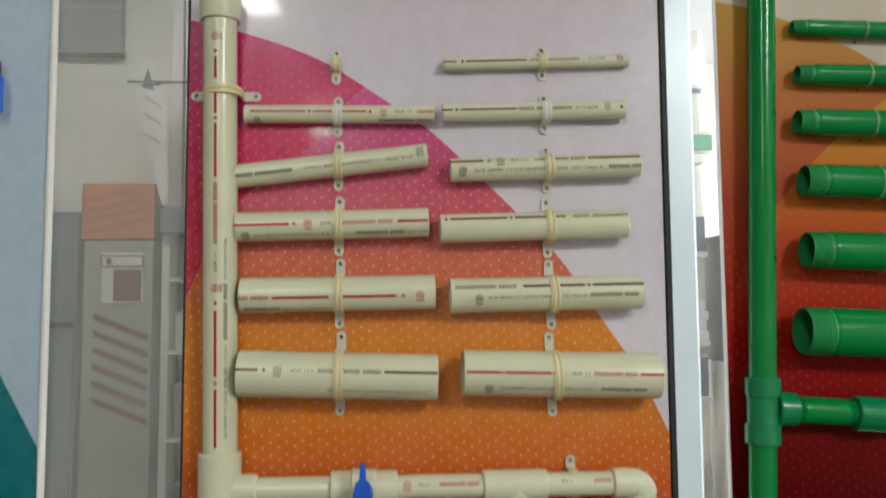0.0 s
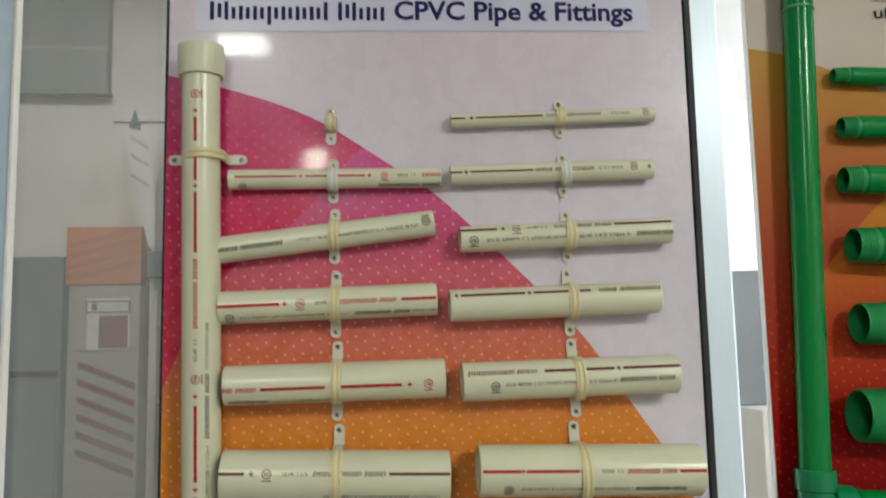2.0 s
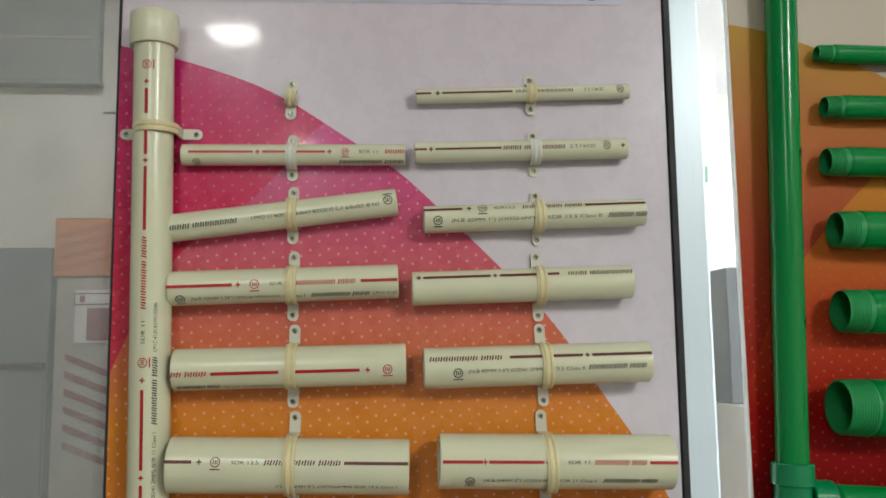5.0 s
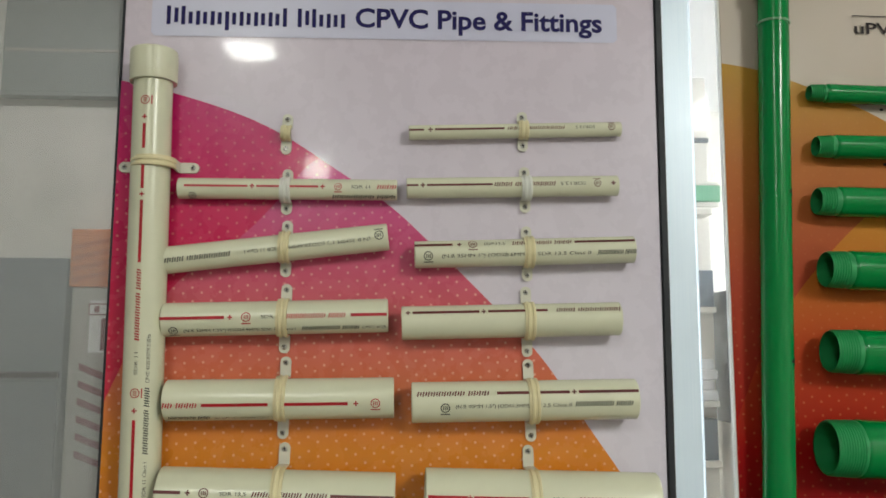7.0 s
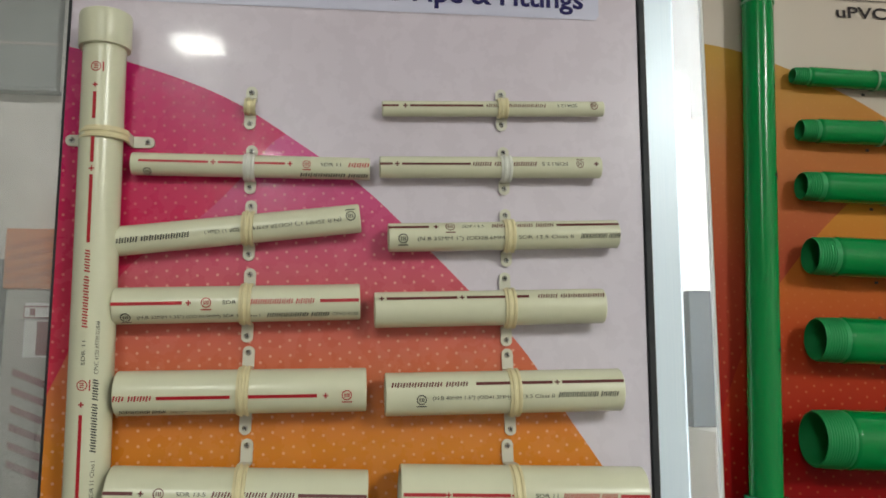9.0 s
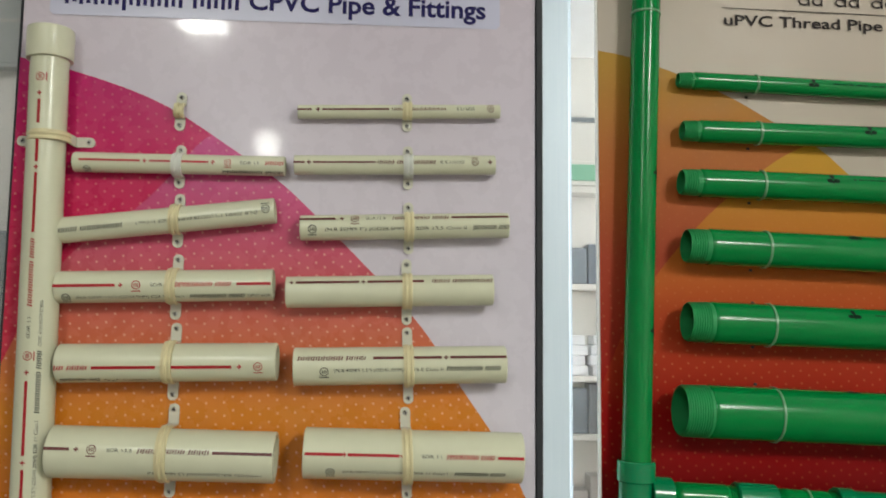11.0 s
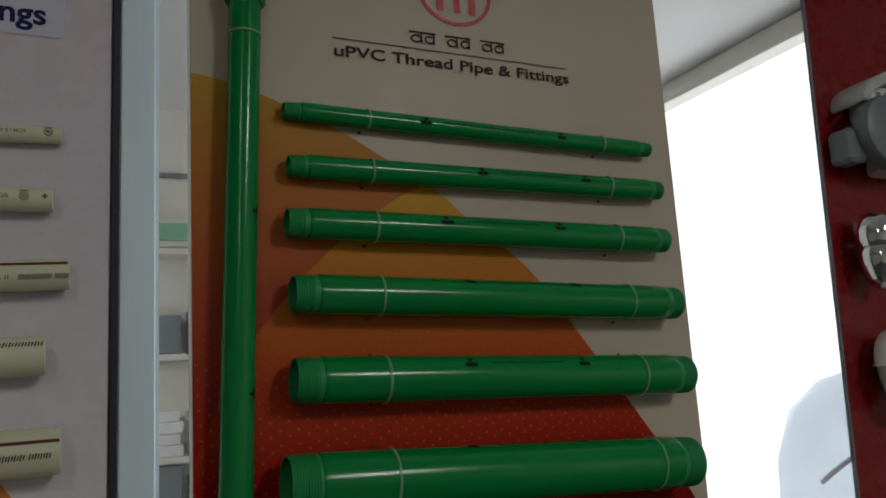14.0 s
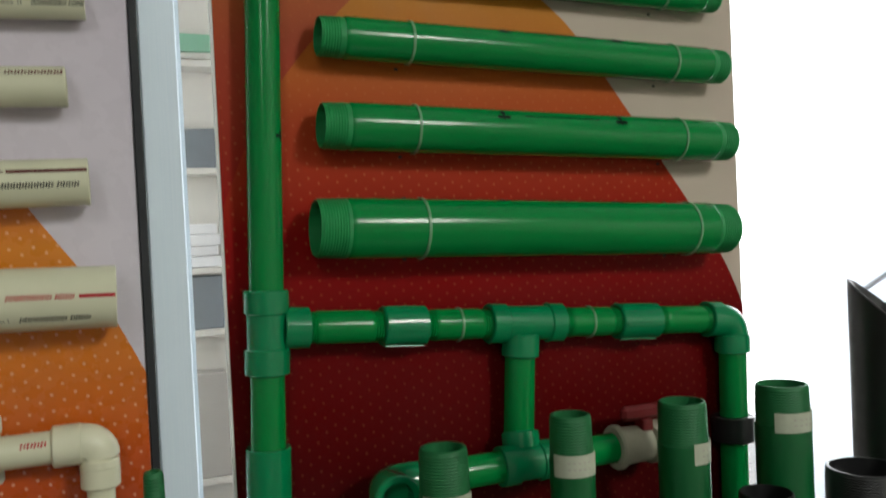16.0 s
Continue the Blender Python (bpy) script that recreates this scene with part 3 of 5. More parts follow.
def pipe_clip(x, z, r, half, turn, mat, label, y_face=FACE - 0.0012):
    """A saddle clip over a pipe of radius r that runs along x, with a screw at either side, half apart."""
    ob = thing("pipe_clip", (x, y_face, z), label, "pipe clip", "pipe clips")
    ob.rotation_euler = (0, radians(turn), 0)
    w = 0.0056
    bm = bmesh.new()
    ri, ro = r + 0.0002, r + 0.0020
    prof = [(ri, -w), (ro, -w), (ro + 0.0002, -w * 0.62), (ro + 0.0011, -w * 0.5), (ro + 0.0011, -w * 0.1), (ro, 0.0), (ro, w * 0.35), (ro + 0.0009, w * 0.5), (ro + 0.0009, w * 0.9), (ro, w), (ri, w)]
    lathe(bm, prof, Matrix.Translation((0, -r, 0)), 22, True, -92, 92)
    part("saddle", bm, mat, ob)
    for s in (1, -1):
        bm = bmesh.new()
        box(bm, -w, w, -r, -0.0026, s * (r + 0.0011) - 0.0009, s * (r + 0.0011) + 0.0009)
        pts = [(-w, s * (r + 0.0015)), (w, s * (r + 0.0015))]
        n = 12
        for i in range(n + 1):
            a = math.pi * i / n
            pts.append((w * math.cos(a), s * (half + 0.001 + w * 0.95 * math.sin(a))))
        front = [bm.verts.new((a, -0.0024, b)) for a, b in pts]
        back = [bm.verts.new((a, -0.0001, b)) for a, b in pts]
        bm.faces.new(front)
        bm.faces.new(back)
        for i in range(len(pts)):
            j = (i + 1) % len(pts)
            bm.faces.new((front[i], front[j], back[j], back[i]))
        part("tab", bm, TAB, ob, "milky screw tab")
        sc = part("screw", lathe(bmesh.new(), [(0.0, -0.0012), (0.0018, -0.0012), (0.0028, -0.0004), (0.0030, 0.0006), (0.0, 0.0006)], Matrix.Rotation(radians(90), 4, "Z") , 18, False), SCREW, ob, "", (0, -0.0026, s * half))
        slot = bmesh.new()
        tw = random.uniform(0, 90)
        for q in (tw, tw + 90):
            m = Matrix.Rotation(radians(q), 4, "Y")
            c = bmesh.ops.create_cube(slot, size=1, matrix=m @ Matrix.Diagonal((0.0036, 0.0005, 0.0009, 1)))
        part("slot", slot, DARK, sc, "", (0, -0.0013, 0))
    return ob


B, BR = "bar", "brand"
LONG_A = "(N.B 32MM 1.25\") (OD34.9MM) SDR 11 Class I"
cream_pipe((-0.110, 1.844), (0.120, 1.845), 0.0222, [
    (B, "red", .035, .32, 5, 0), ("plus", "red", .34, .34, 5, 0), (B, "red", .36, .64, 5, 0), ("plus", "red", .66, .66, 5, 0), ("ring", "red", .73, .73, 5, 0),
    ("SDR 11", "black", .79, .875, 5, 0), ("head", "red", .905, .995, 5, 0), (BR, "black", .70, .99, -52, 0), ("ring", "black", .07, .07, -50, 0)], "cream pipe sample with red print, narrow")
cream_pipe((-0.119, 1.767), (0.111, 1.794), 0.0286, [
    ("(N.B 25MM 1\") (OD28.6MM)", "black", .545, .92, -8, 1), ("SDR 11 Class I", "black", .36, .50, -8, 1), (BR, "black", .01, .30, -8, 1), ("ring", "black", .96, .96, 4, 1)], "cream pipe sample with upside-down black print, fixed askew")
cream_pipe((-0.117, 1.705), (0.112, 1.711), 0.0349, [
    (B, "red", .0, .28, 2, 0), ("plus", "red", .305, .305, 2, 0), ("ring", "red", .375, .375, 2, 0), ("SDR 11", "black", .44, .53, 2, 0), (BR, "red", .55, .81, 2, 0), (B, "red", .835, .995, 2, 0),
    ("ring", "black", .055, .055, -42, 0), (LONG_A, "black", .10, .59, -42, 0), (BR, "black", .615, .87, -42, 0), ("CPVC 4120", "black", .885, .99, -42, 0)], "cream pipe sample with red bar and print")
cream_pipe((-0.110, 1.624), (0.119, 1.627), 0.0413, [
    ("tail", "red", .0, .15, -12, 0), (B, "red", .17, .455, -12, 0), (B, "red", .52, .80, -12, 0), ("plus", "red", .835, .835, -12, 0), ("ring", "red", .92, .92, -12, 0), (BR, "black", .02, .20, -54, 0), (LONG_A, "black", .22, .5, -56, 0)], "cream pipe sample with long red bar")
cream_pipe((-0.110, 1.533), (0.121, 1.526), 0.054, [
    (B, "brown", .0, .11, 14, 0), ("plus", "brown", .14, .14, 14, 0), ("ring", "brown", .205, .205, 14, 0), ("SDR 13.5", "black", .27, .38, 14, 0), (BR, "brown", .40, .715, 14, 0), (B, "brown", .73, .995, 14, 0),
    ("(N.B 50MM 2\") (OD54.0MM) SDR 13.5 Class I", "black", .45, .95, -36, 0)], "thick cream pipe sample with brown print")
cream_pipe((0.132, 1.909), (0.364, 1.917), 0.0159, [
    (B, "brown", .0, .07, 8, 0), ("plus", "brown", .10, .10, 8, 0), (B, "brown", .12, .445, 8, 0), (BR, "brown", .46, .73, 8, 1), ("SDR13.5", "black", .78, .87, 8, 1), ("ring", "brown", .95, .95, 8, 1)], "thinnest cream pipe sample with brown print")
cream_pipe((0.130, 1.847), (0.358, 1.853), 0.0222, [
    (B, "brown", .0, .055, 6, 0), ("plus", "brown", .075, .075, 6, 0), (B, "brown", .095, .40, 6, 0), (BR, "brown", .41, .70, 6, 1), ("SDR13.5", "black", .72, .84, 6, 1), ("ring", "brown", .895, .895, 6, 1), ("plus", "brown", .97, .97, 6, 0)], "narrow cream pipe sample with brown print")
cream_pipe((0.139, 1.775), (0.373, 1.783), 0.0286, [
    (B, "brown", .0, .17, 36, 0), ("plus", "brown", .2, .2, 36, 0), ("ring", "brown", .26, .26, 36, 0), ("SDR13.5", "black", .31, .405, 36, 0), (BR, "brown", .435, .705, 36, 0), (B, "brown", .72, .995, 36, 0),
    ("ring", "black", .06, .06, -12, 0), ("(N.B 25MM 1\") (OD28.6MM)", "black", .12, .50, -14, 0), ("SDR 13.5 Class II", "black", .55, .79, -14, 0), (BR, "black", .82, .995, -14, 0)], "cream pipe sample with brown bar and print")
cream_pipe((0.126, 1.703), (0.355, 1.709), 0.0349, [
    ("plus", "brown", .03, .03, 34, 0), (B, "brown", .05, .35, 34, 0), ("plus", "brown", .37, .37, 34, 0), (B, "brown", .39, .66, 34, 0), (BR, "brown", .70, .995, 34, 1)], "cream pipe sample with upside-down brown print")
cream_pipe((0.137, 1.622), (0.369, 1.626), 0.0413, [
    (BR, "brown", .02, .335, 26, 0), (B, "brown", .37, .69, 26, 0), ("plus", "brown", .71, .71, 26, 0), (B, "brown", .73, .995, 26, 0),
    ("ring", "black", .145, .145, -14, 0), ("(N.B 40MM 1.5\") (OD41.3MM)", "black", .19, .51, -10, 0), ("13.5 Class II", "black", .56, .695, -10, 0), (BR, "black", .71, .965, -8, 0)], "cream pipe sample with brown print above black print")
cream_pipe((0.151, 1.531), (0.386, 1.525), 0.054, [
    (B, "red", .01, .175, 6, 0), ("plus", "red", .185, .185, 6, 0), (B, "red", .20, .43, 6, 0), ("plus", "red", .445, .445, 6, 0), ("SDR 11", "black", .53, .62, 6, 0), (BR, "red", .64, .86, 6, 0), (B, "red", .875, .995, 6, 0),
    ("ring", "black", .125, .125, -36, 0), ("(N.B 50MM 2\") (OD54.0MM) SDR 11 Class I", "black", .18, .65, -34, 0), (BR, "black", .68, .91, -34, 0)], "thick cream pipe sample with red bar and print")

for x, z, r, half, turn, pale in (
        (0.000, 1.907, 0.0060, 0.0160, 2, 0), (0.002, 1.8435, 0.0111, 0.0185, 1, 1), (0.003, 1.782, 0.0143, 0.024, 1, 0), (0.004, 1.708, 0.01745, 0.030, 1, 0),
        (0.005, 1.626, 0.02065, 0.036, 1, 0), (0.006, 1.530, 0.027, 0.044, 1, 0), (0.2565, 1.914, 0.0080, 0.0160, -1, 0), (0.2585, 1.849, 0.0111, 0.019, -1, 1),
        (0.260, 1.779, 0.0143, 0.0235, -1, 0), (0.259, 1.706, 0.01745, 0.031, -1, 0), (0.2615, 1.6235, 0.02065, 0.0365, -2, 0), (0.261, 1.5265, 0.027, 0.0445, -2, 0)):
    label = "empty aged nylon pipe clip with two screws" if r == 0.0060 else ("pale nylon pipe clip with two screws" if pale else "yellowed nylon pipe clip with two screws")
    pipe_clip(x, z, r, half, turn, CLIP_PALE if pale else CLIP, label)

# ---- the cream riser and the row of fittings under the samples ----
UP = Matrix.Rotation(radians(-90), 4, "Y")


def along(p, q):
    """The pose whose x axis runs from p to q."""
    d = Vector(q) - Vector(p)
    return Matrix.Translation(p) @ d.to_track_quat("X", "Z").to_matrix().to_4x4()


def sweep(bm, pts, r, segs=20, inner=None):
    """A round bar along a line of points, open at the ends when inner is given."""
    rings = []
    for i, p in enumerate(pts):
        d = (Vector(pts[min(i + 1, len(pts) - 1)]) - Vector(pts[max(i - 1, 0)])).normalized()
        q = d.to_track_quat("Z", "Y").to_matrix()
        rings.append([bm.verts.new(Vector(p) + q @ Vector((r * math.cos(2 * math.pi * k / segs), r * math.sin(2 * math.pi * k / segs), 0))) for k in range(segs)])
    for a, b in zip(rings, rings[1:]):
        for k in range(segs):
            bm.faces.new((a[k], a[(k + 1) % segs], b[(k + 1) % segs], b[k]))
    bm.faces.new(rings[0])
    bm.faces.new(rings[-1])
    return bm


def bend(corner, a, b, rad, n=8):
    """Points of a quarter bend at corner, coming from direction a and leaving to direction b."""
    c, a, b = Vector(corner), Vector(a), Vector(b)
    o = c + rad * (a + b)
    return [o - rad * (b * math.cos(t) + a * math.sin(t)) for t in (math.pi / 2 * i / n for i in range(n + 1))]


def piece(parent, name, mat, p, q, profile, segs=32, label="", closed=True):
    """A turned part between two places of the room."""
    m = along(p, q)
    bm = lathe(bmesh.new(), profile((Vector(q) - Vector(p)).length), m, segs, closed)
    bmesh.ops.translate(bm, verts=bm.verts, vec=-parent.location)
    return part(name, bm, mat, parent, label)


def shape(parent, name, bm, mat, label=""):
    bmesh.ops.translate(bm, verts=bm.verts, vec=-parent.location)
    return part(name, bm, mat, parent, label)


def tube(r, wall=0.003):
    return lambda n: pipe_profile(r, wall, 0, n)


def cuff(r, inner, b=0.0012):
    return lambda n: collar(r, 0, n, inner, b)


YC = 0.9812
riser = thing("riser_pipe", (-0.1315, YC, 1.43), "upright cream pipe with red print and a round cap", "pipe")
top = Vector((-0.139, YC, 1.962))
riser.rotation_euler = (0, -math.atan2(top.z - 1.43, top.x + 0.1315), 0)
riser_length = (top - Vector((-0.1315, YC, 1.43))).length
part("tube", lathe(bmesh.new(), pipe_profile(0.0200, 0.004, -0.02, riser_length), segs=44), CREAM, riser)
part("cap", lathe(bmesh.new(), [(0.0201, riser_length - 0.007), (0.0238, riser_length - 0.007), (0.0243, riser_length - 0.0058), (0.0246, riser_length + 0.0240), (0.0240, riser_length + 0.0270), (0.0222, riser_length + 0.0282), (0.0, riser_length + 0.0286)], segs=44, closed=False), CREAM_FIT, riser, "smooth cream end cap")
lay = lambda z: (z - 1.43) / riser_length
lay_prints(riser, 0.0200, riser_length, [
    ("ring", "red", lay(1.931), 0, 5, 0), ("plus", "red", lay(1.913), 0, 5, 0), (B, "red", lay(1.880), lay(1.906), 5, 0), (B, "red", lay(1.838), lay(1.868), 5, 0), ("plus", "red", lay(1.832), 0, 5, 0), (B, "red", lay(1.762), lay(1.826), 5, 0),
    (BR, "red", lay(1.683), lay(1.755), 5, 0), ("SDR 11", "black", lay(1.650), lay(1.672), 5, 0), ("ring", "red", lay(1.632), 0, 5, 0), ("plus", "red", lay(1.615), 0, 5, 0), (B, "red", lay(1.53), lay(1.606), 5, 0), ("plus", "red", lay(1.523), 0, 5, 0), (B, "red", lay(1.45), lay(1.516), 5, 0),
    (BR, "black", lay(1.572), lay(1.637), -28, 0), ("CPVC 4120 ASTM D2846", "black", lay(1.642), lay(1.69), -28, 0), ("(N.B 40MM 1.5\") (OD41.3MM) SDR 11 Class I", "black", lay(1.46), lay(1.565), -28, 0)])
pipe_clip(-0.1345, 1.868, 0.0202, 0.0360, 90, CLIP, "yellowed nylon clip round the upright cream pipe")

ZR, YR = 1.3985, 0.981
row = thing("fitting_row", (0.11, YR, 1.20), "row of cream pipe fittings with a blue-handled valve", "pipe fitting")
shape(row, "tee_body", lathe(lathe(bmesh.new(), [(0.0, 0), (0.0235, 0), (0.0245, 0.0015), (0.0245, 0.2415), (0.0230, 0.243), (0.0218, 0.243)], Matrix.Translation((-0.1318, YC, 1.20)) @ UP, 40, False), collar(0.0185, 0.0, 0.041, 0.0144), Matrix.Translation((-0.131, YR, ZR)), 32), CREAM_FIT, "large cream tee at the foot of the riser")
for a, b in ((-0.100, 0.0), (0.068, 0.178), (0.246, 0.335)):
    piece(row, "tube", CREAM, (a, YR, ZR), (b, YR, ZR), tube(0.0143))
shape(row, "tee_collar", lathe(bmesh.new(), collar(0.0172, -0.094, -0.088, 0.0144), Matrix.Translation((0, YR, ZR)), 32), CREAM_FIT)
valve = shape(row, "valve_body", lathe(lathe(lathe(bmesh.new(), collar(0.0200, -0.004, 0.022, 0.0144), Matrix.Translation((0, YR, ZR)), 32), collar(0.0225, 0.020, 0.050, 0.010), Matrix.Translation((0, YR, ZR)), 32), collar(0.0200, 0.048, 0.074, 0.0144), Matrix.Translation((0, YR, ZR)), 32), CREAM_FIT)
bm = lathe(bmesh.new(), [(0.0, -0.014), (0.009, -0.014), (0.011, -0.012), (0.011, 0.014), (0.0, 0.014)], Matrix.Translation((0.035, 0.946, ZR)) @ Matrix.Rotation(radians(90), 4, "Z"), 24, False)
n = 10
lever = [(0.035 - 0.0095, ZR - 0.004), (0.035 + 0.0095, ZR - 0.004), (0.035 + 0.0085, ZR + 0.014), (0.035 + 0.0035, ZR + 0.019), (0.035 + 0.003, ZR + 0.034), (0.035 + 0.0015, ZR + 0.0375), (0.035 - 0.0015, ZR + 0.0375), (0.035 - 0.003, ZR + 0.034), (0.035 - 0.0035, ZR + 0.019), (0.035 - 0.0085, ZR + 0.014)]
lo = [bm.verts.new((x, 0.934, z)) for x, z in lever]
hi = [bm.verts.new((x, 0.927, z)) for x, z in lever]
bm.faces.new(lo), bm.faces.new(hi)
for i in range(n):
    bm.faces.new((lo[i], lo[(i + 1) % n], hi[(i + 1) % n], hi[i]))
shape(row, "valve_lever", bm, BLUE, "blue plastic lever")
shape(row, "tee", lathe(lathe(bmesh.new(), collar(0.0182, 0.174, 0.250, 0.0144), Matrix.Translation((0, YR, ZR)), 32), collar(0.0182, 0.0, 0.045, 0.0144), Matrix.Translation((0.213, YR, ZR - 0.045)) @ UP, 32), CREAM_FIT)
bm = lathe(bmesh.new(), collar(0.0180, 0.328, 0.352, 0.0144), Matrix.Translation((0, YR, ZR)), 32)
sweep(bm, [(0.346, YR, ZR)] + bend((0.365, YR, ZR), (-1, 0, 0), (0, 0, -1), 0.012) + [(0.365, YR, ZR - 0.022)], 0.0172)
lathe(bm, collar(0.0165, -0.040, -0.014, 0.012), Matrix.Translation((0.365, YR, ZR)) @ UP, 32)
shape(row, "elbow", bm, CREAM_FIT)
piece(row, "tube", CREAM, (0.365, YR, 1.205), (0.365, YR, ZR - 0.038), tube(0.0118))
piece(row, "tube", CREAM, (0.213, YR, 1.205), (0.213, YR, ZR - 0.044), tube(0.0143))
inkrow = thing("print_mark", (0.27, YR, ZR), "red and grey print on the cream pipe row", "print")
inkrow.parent = None
lay_prints(inkrow, 0.0143, 0.08, [("SDR 11", "black", -.06, .10, 25, 0), ("head", "red", .42, .68, 25, 0)])
lay_prints(inkrow, 0.0143, 0.1, [("ring", "red", -1.85, -1.85, 20, 0), ("SDR 11", "black", -1.72, -1.60, 20, 0), (BR, "red", -1.48, -1.02, 20, 0)])
for ob in list(inkrow.children):
    ob.parent = row
    ob.location = inkrow.location - row.location
bpy.data.objects.remove(inkrow)
pipe_clip(0.283, ZR, 0.0144, 0.0245, 0, CLIP, "yellowed nylon clip on the lower cream row")

# ---- green threaded samples ----


def cable_tie(parent, r, x, y=0.0, z=0.0, m=Matrix()):
    t = part("cable_tie", lathe(bmesh.new(), [(r + 0.0001, x - 0.0013), (r + 0.0011, x - 0.0013), (r + 0.0011, x + 0.0013), (r + 0.0001, x + 0.0013)], m, 32), TIE, parent, "clear nylon cable tie")
    return t


def leaf_mark(s):
    """A small three-lobed stamp."""
    pts, faces = [], []
    for cx, cy, w, h in ((0, 0.45, 0.35, 0.55), (-0.5, -0.35, 0.5, 0.35), (0.5, -0.35, 0.5, 0.35), (0, -0.2, 0.2, 0.7)):
        k = len(pts)
        pts += [(s * (cx + w * math.cos(a)), s * (cy + h * math.sin(a))) for a in (2 * math.pi * i / 8 for i in range(8))]
        faces.append(tuple(range(k, k + 8)))
    return pts, faces


GREEN_INK = plain("dark_green_stamp", srgb(4, 34, 18), 0.6, vary=0.15, scale=200, bump=0)
GREEN_INK.node_tree.nodes["Principled BSDF"].inputs["Specular IOR Level"].default_value = 0.08


def green_sample(p0, p1, od, ties, stamps, angle, label):
    r = od / 2
    y = FACE - 0.001 - r
    d = Vector((p1[0] - p0[0], 0, p1[1] - p0[1]))
    ob = thing("threaded_pipe_sample", (p0[0], y, p0[1]), label, "pipe", "green threaded pipe samples")
    ob.rotation_euler = (0, -math.atan2(d.z, d.x), 0)
    n = d.length
    cut = 0.012 + 0.32 * od
    wall = max(0.003, 0.07 * od)
    part("tube", lathe(bmesh.new(), [(r - 0.0012, cut - 0.001), (r, cut + 0.0012), (r, cut + 0.0025), (r, n - cut - 0.0025), (r, n - cut - 0.0012), (r - 0.0012, n - cut + 0.001), (r - wall, n - cut + 0.001), (r - wall, cut - 0.001)], segs=44), GREEN, ob)
    for far in (False, True):
        pitch, turned = 0.0021 if od < 0.03 else 0.0027, []
        for i in range(int((cut - 0.004) / pitch)):
            h = r - 0.0016 + 0.0010 * i * pitch / cut
            turned += [(h - 0.0010, 0.0012 + i * pitch), (h, 0.0012 + (i + 0.45) * pitch), (h, 0.0012 + (i + 0.6) * pitch)]
        turned = [(r - wall, 0.0), (r - 0.0028, 0.0)] + turned + [(r - 0.0013, cut - 0.0012), (r - wall, cut - 0.0012)]
        if far:
            turned = [(a, n - b) for a, b in turned]
        part("thread", lathe(bmesh.new(), turned, segs=44), GREEN_MATT, ob, "matt cut thread")
    for i, t in enumerate(ties):
        cable_tie(ob, r, t * n)
        for s in (1, -1):
            bm = bmesh.new()
            box(bm, t * n - 0.006 - 0.0025, t * n - 0.006 + 0.0015, r - 0.0012, r - 0.0002, s * (r * 0.93 + 0.0035) - 0.0013, s * (r * 0.93 + 0.0035) + 0.0016, 0.0004)
            part("tie_hole", bm, DARK, ob, "small dark hole for the tie")
    for a in stamps:
        bm = bmesh.new()
        wrapped(bm, leaf_mark(min(0.0080, 0.35 * r + 0.0030)), r, a * n, angle)
        part("stamp", bm, GREEN_INK, ob, "dark stamped mark")
    bm = bmesh.new()
    for i in range(14):
        a = (stamps[0] + 0.05 + (stamps[1] - stamps[0] - 0.1) * i / 14) * n
        wrapped(bm, strip(0, random.uniform(0.004, 0.009), 0.0013), r, a, angle - 1)
    fine = part("stamp_line", bm, GREEN_INK, ob, "faint stamped line")
    fine["kind"] = "stuff"
    return ob


SAMPLES = (((0.577, 1.962), (1.061, 1.952), 0.0213, (0.336, 0.71)), ((0.580, 1.900), (1.069, 1.897), 0.0267, (0.46, 0.75)), ((0.576, 1.838), (1.067, 1.830), 0.0334, (0.36, 0.66)),
           ((0.579, 1.763), (1.069, 1.749), 0.0422, (0.40, 0.68)), ((0.577, 1.676), (1.071, 1.660), 0.0483, (0.38, 0.67)), ((0.565, 1.577), (1.059, 1.5565), 0.0603, (0.40, 0.68)))
ANGLES = (12, 24, 30, 58, 40, 80)
SIZES = ("thinnest", "thin", "narrow", "medium", "thick", "thickest")
for (p0, p1, od, stamps), ang, size in zip(SAMPLES, ANGLES, SIZES):
    k = p1[0] - p0[0]
    green_sample(p0, p1, od, ((0.672 - p0[0]) / k, (0.985 + 0.35 * (od - 0.0213) - p0[0]) / k), stamps, ang, size + " green plastic pipe sample with threaded ends")

# ---- the green pipe run ----
YG = 0.9815
run = thing("green_pipe_run", (0.52, YG, 1.10), "run of green plastic pipes and fittings tied to the board", "pipe run")


def rx(z):
    return 0.5145 + (z - 1.44) * 0.0355


def rz(x):
    return 1.4835 - 0.066 * (x - 0.53)


def upright(name, mat, z0, z1, profile, label=""):
    return piece(run, name, mat, (rx(z0), YG, z0), (rx(z1), YG, z1), profile, 36, label)


upright("tube", GREEN, 1.46, 2.10, tube(0.0166))
upright("tube", GREEN, 1.34, 1.455, tube(0.0166))
upright("collar", GREEN_FIT, 2.073, 2.098, cuff(0.0212, 0.0166))
upright("tee_top", GREEN_FIT, 2.097, 2.17, lambda n: [(0, 0), (0.0185, 0), (0.0185, n), (0, n)])
piece(run, "collar", GREEN_FIT, (0.545, YG, 2.125), (0.585, YG, 2.125), cuff(0.0205, 0.0166))
upright("collar", GREEN_FIT, 1.498, 1.521, cuff(0.0216, 0.0166))
upright("tee_body", GREEN_FIT, 1.462, 1.500, lambda n: [(0.0166, 0), (0.0192, 0), (0.0192, n), (0.0166, n)])
upright("collar", GREEN_FIT, 1.441, 1.466, cuff(0.0216, 0.0166))
upright("coupling", GREEN_FIT, 1.12, 1.372, lambda n: [(0.0166, 0), (0.0215, 0), (0.0215, n - 0.001), (0.0205, n), (0.0166, n)])
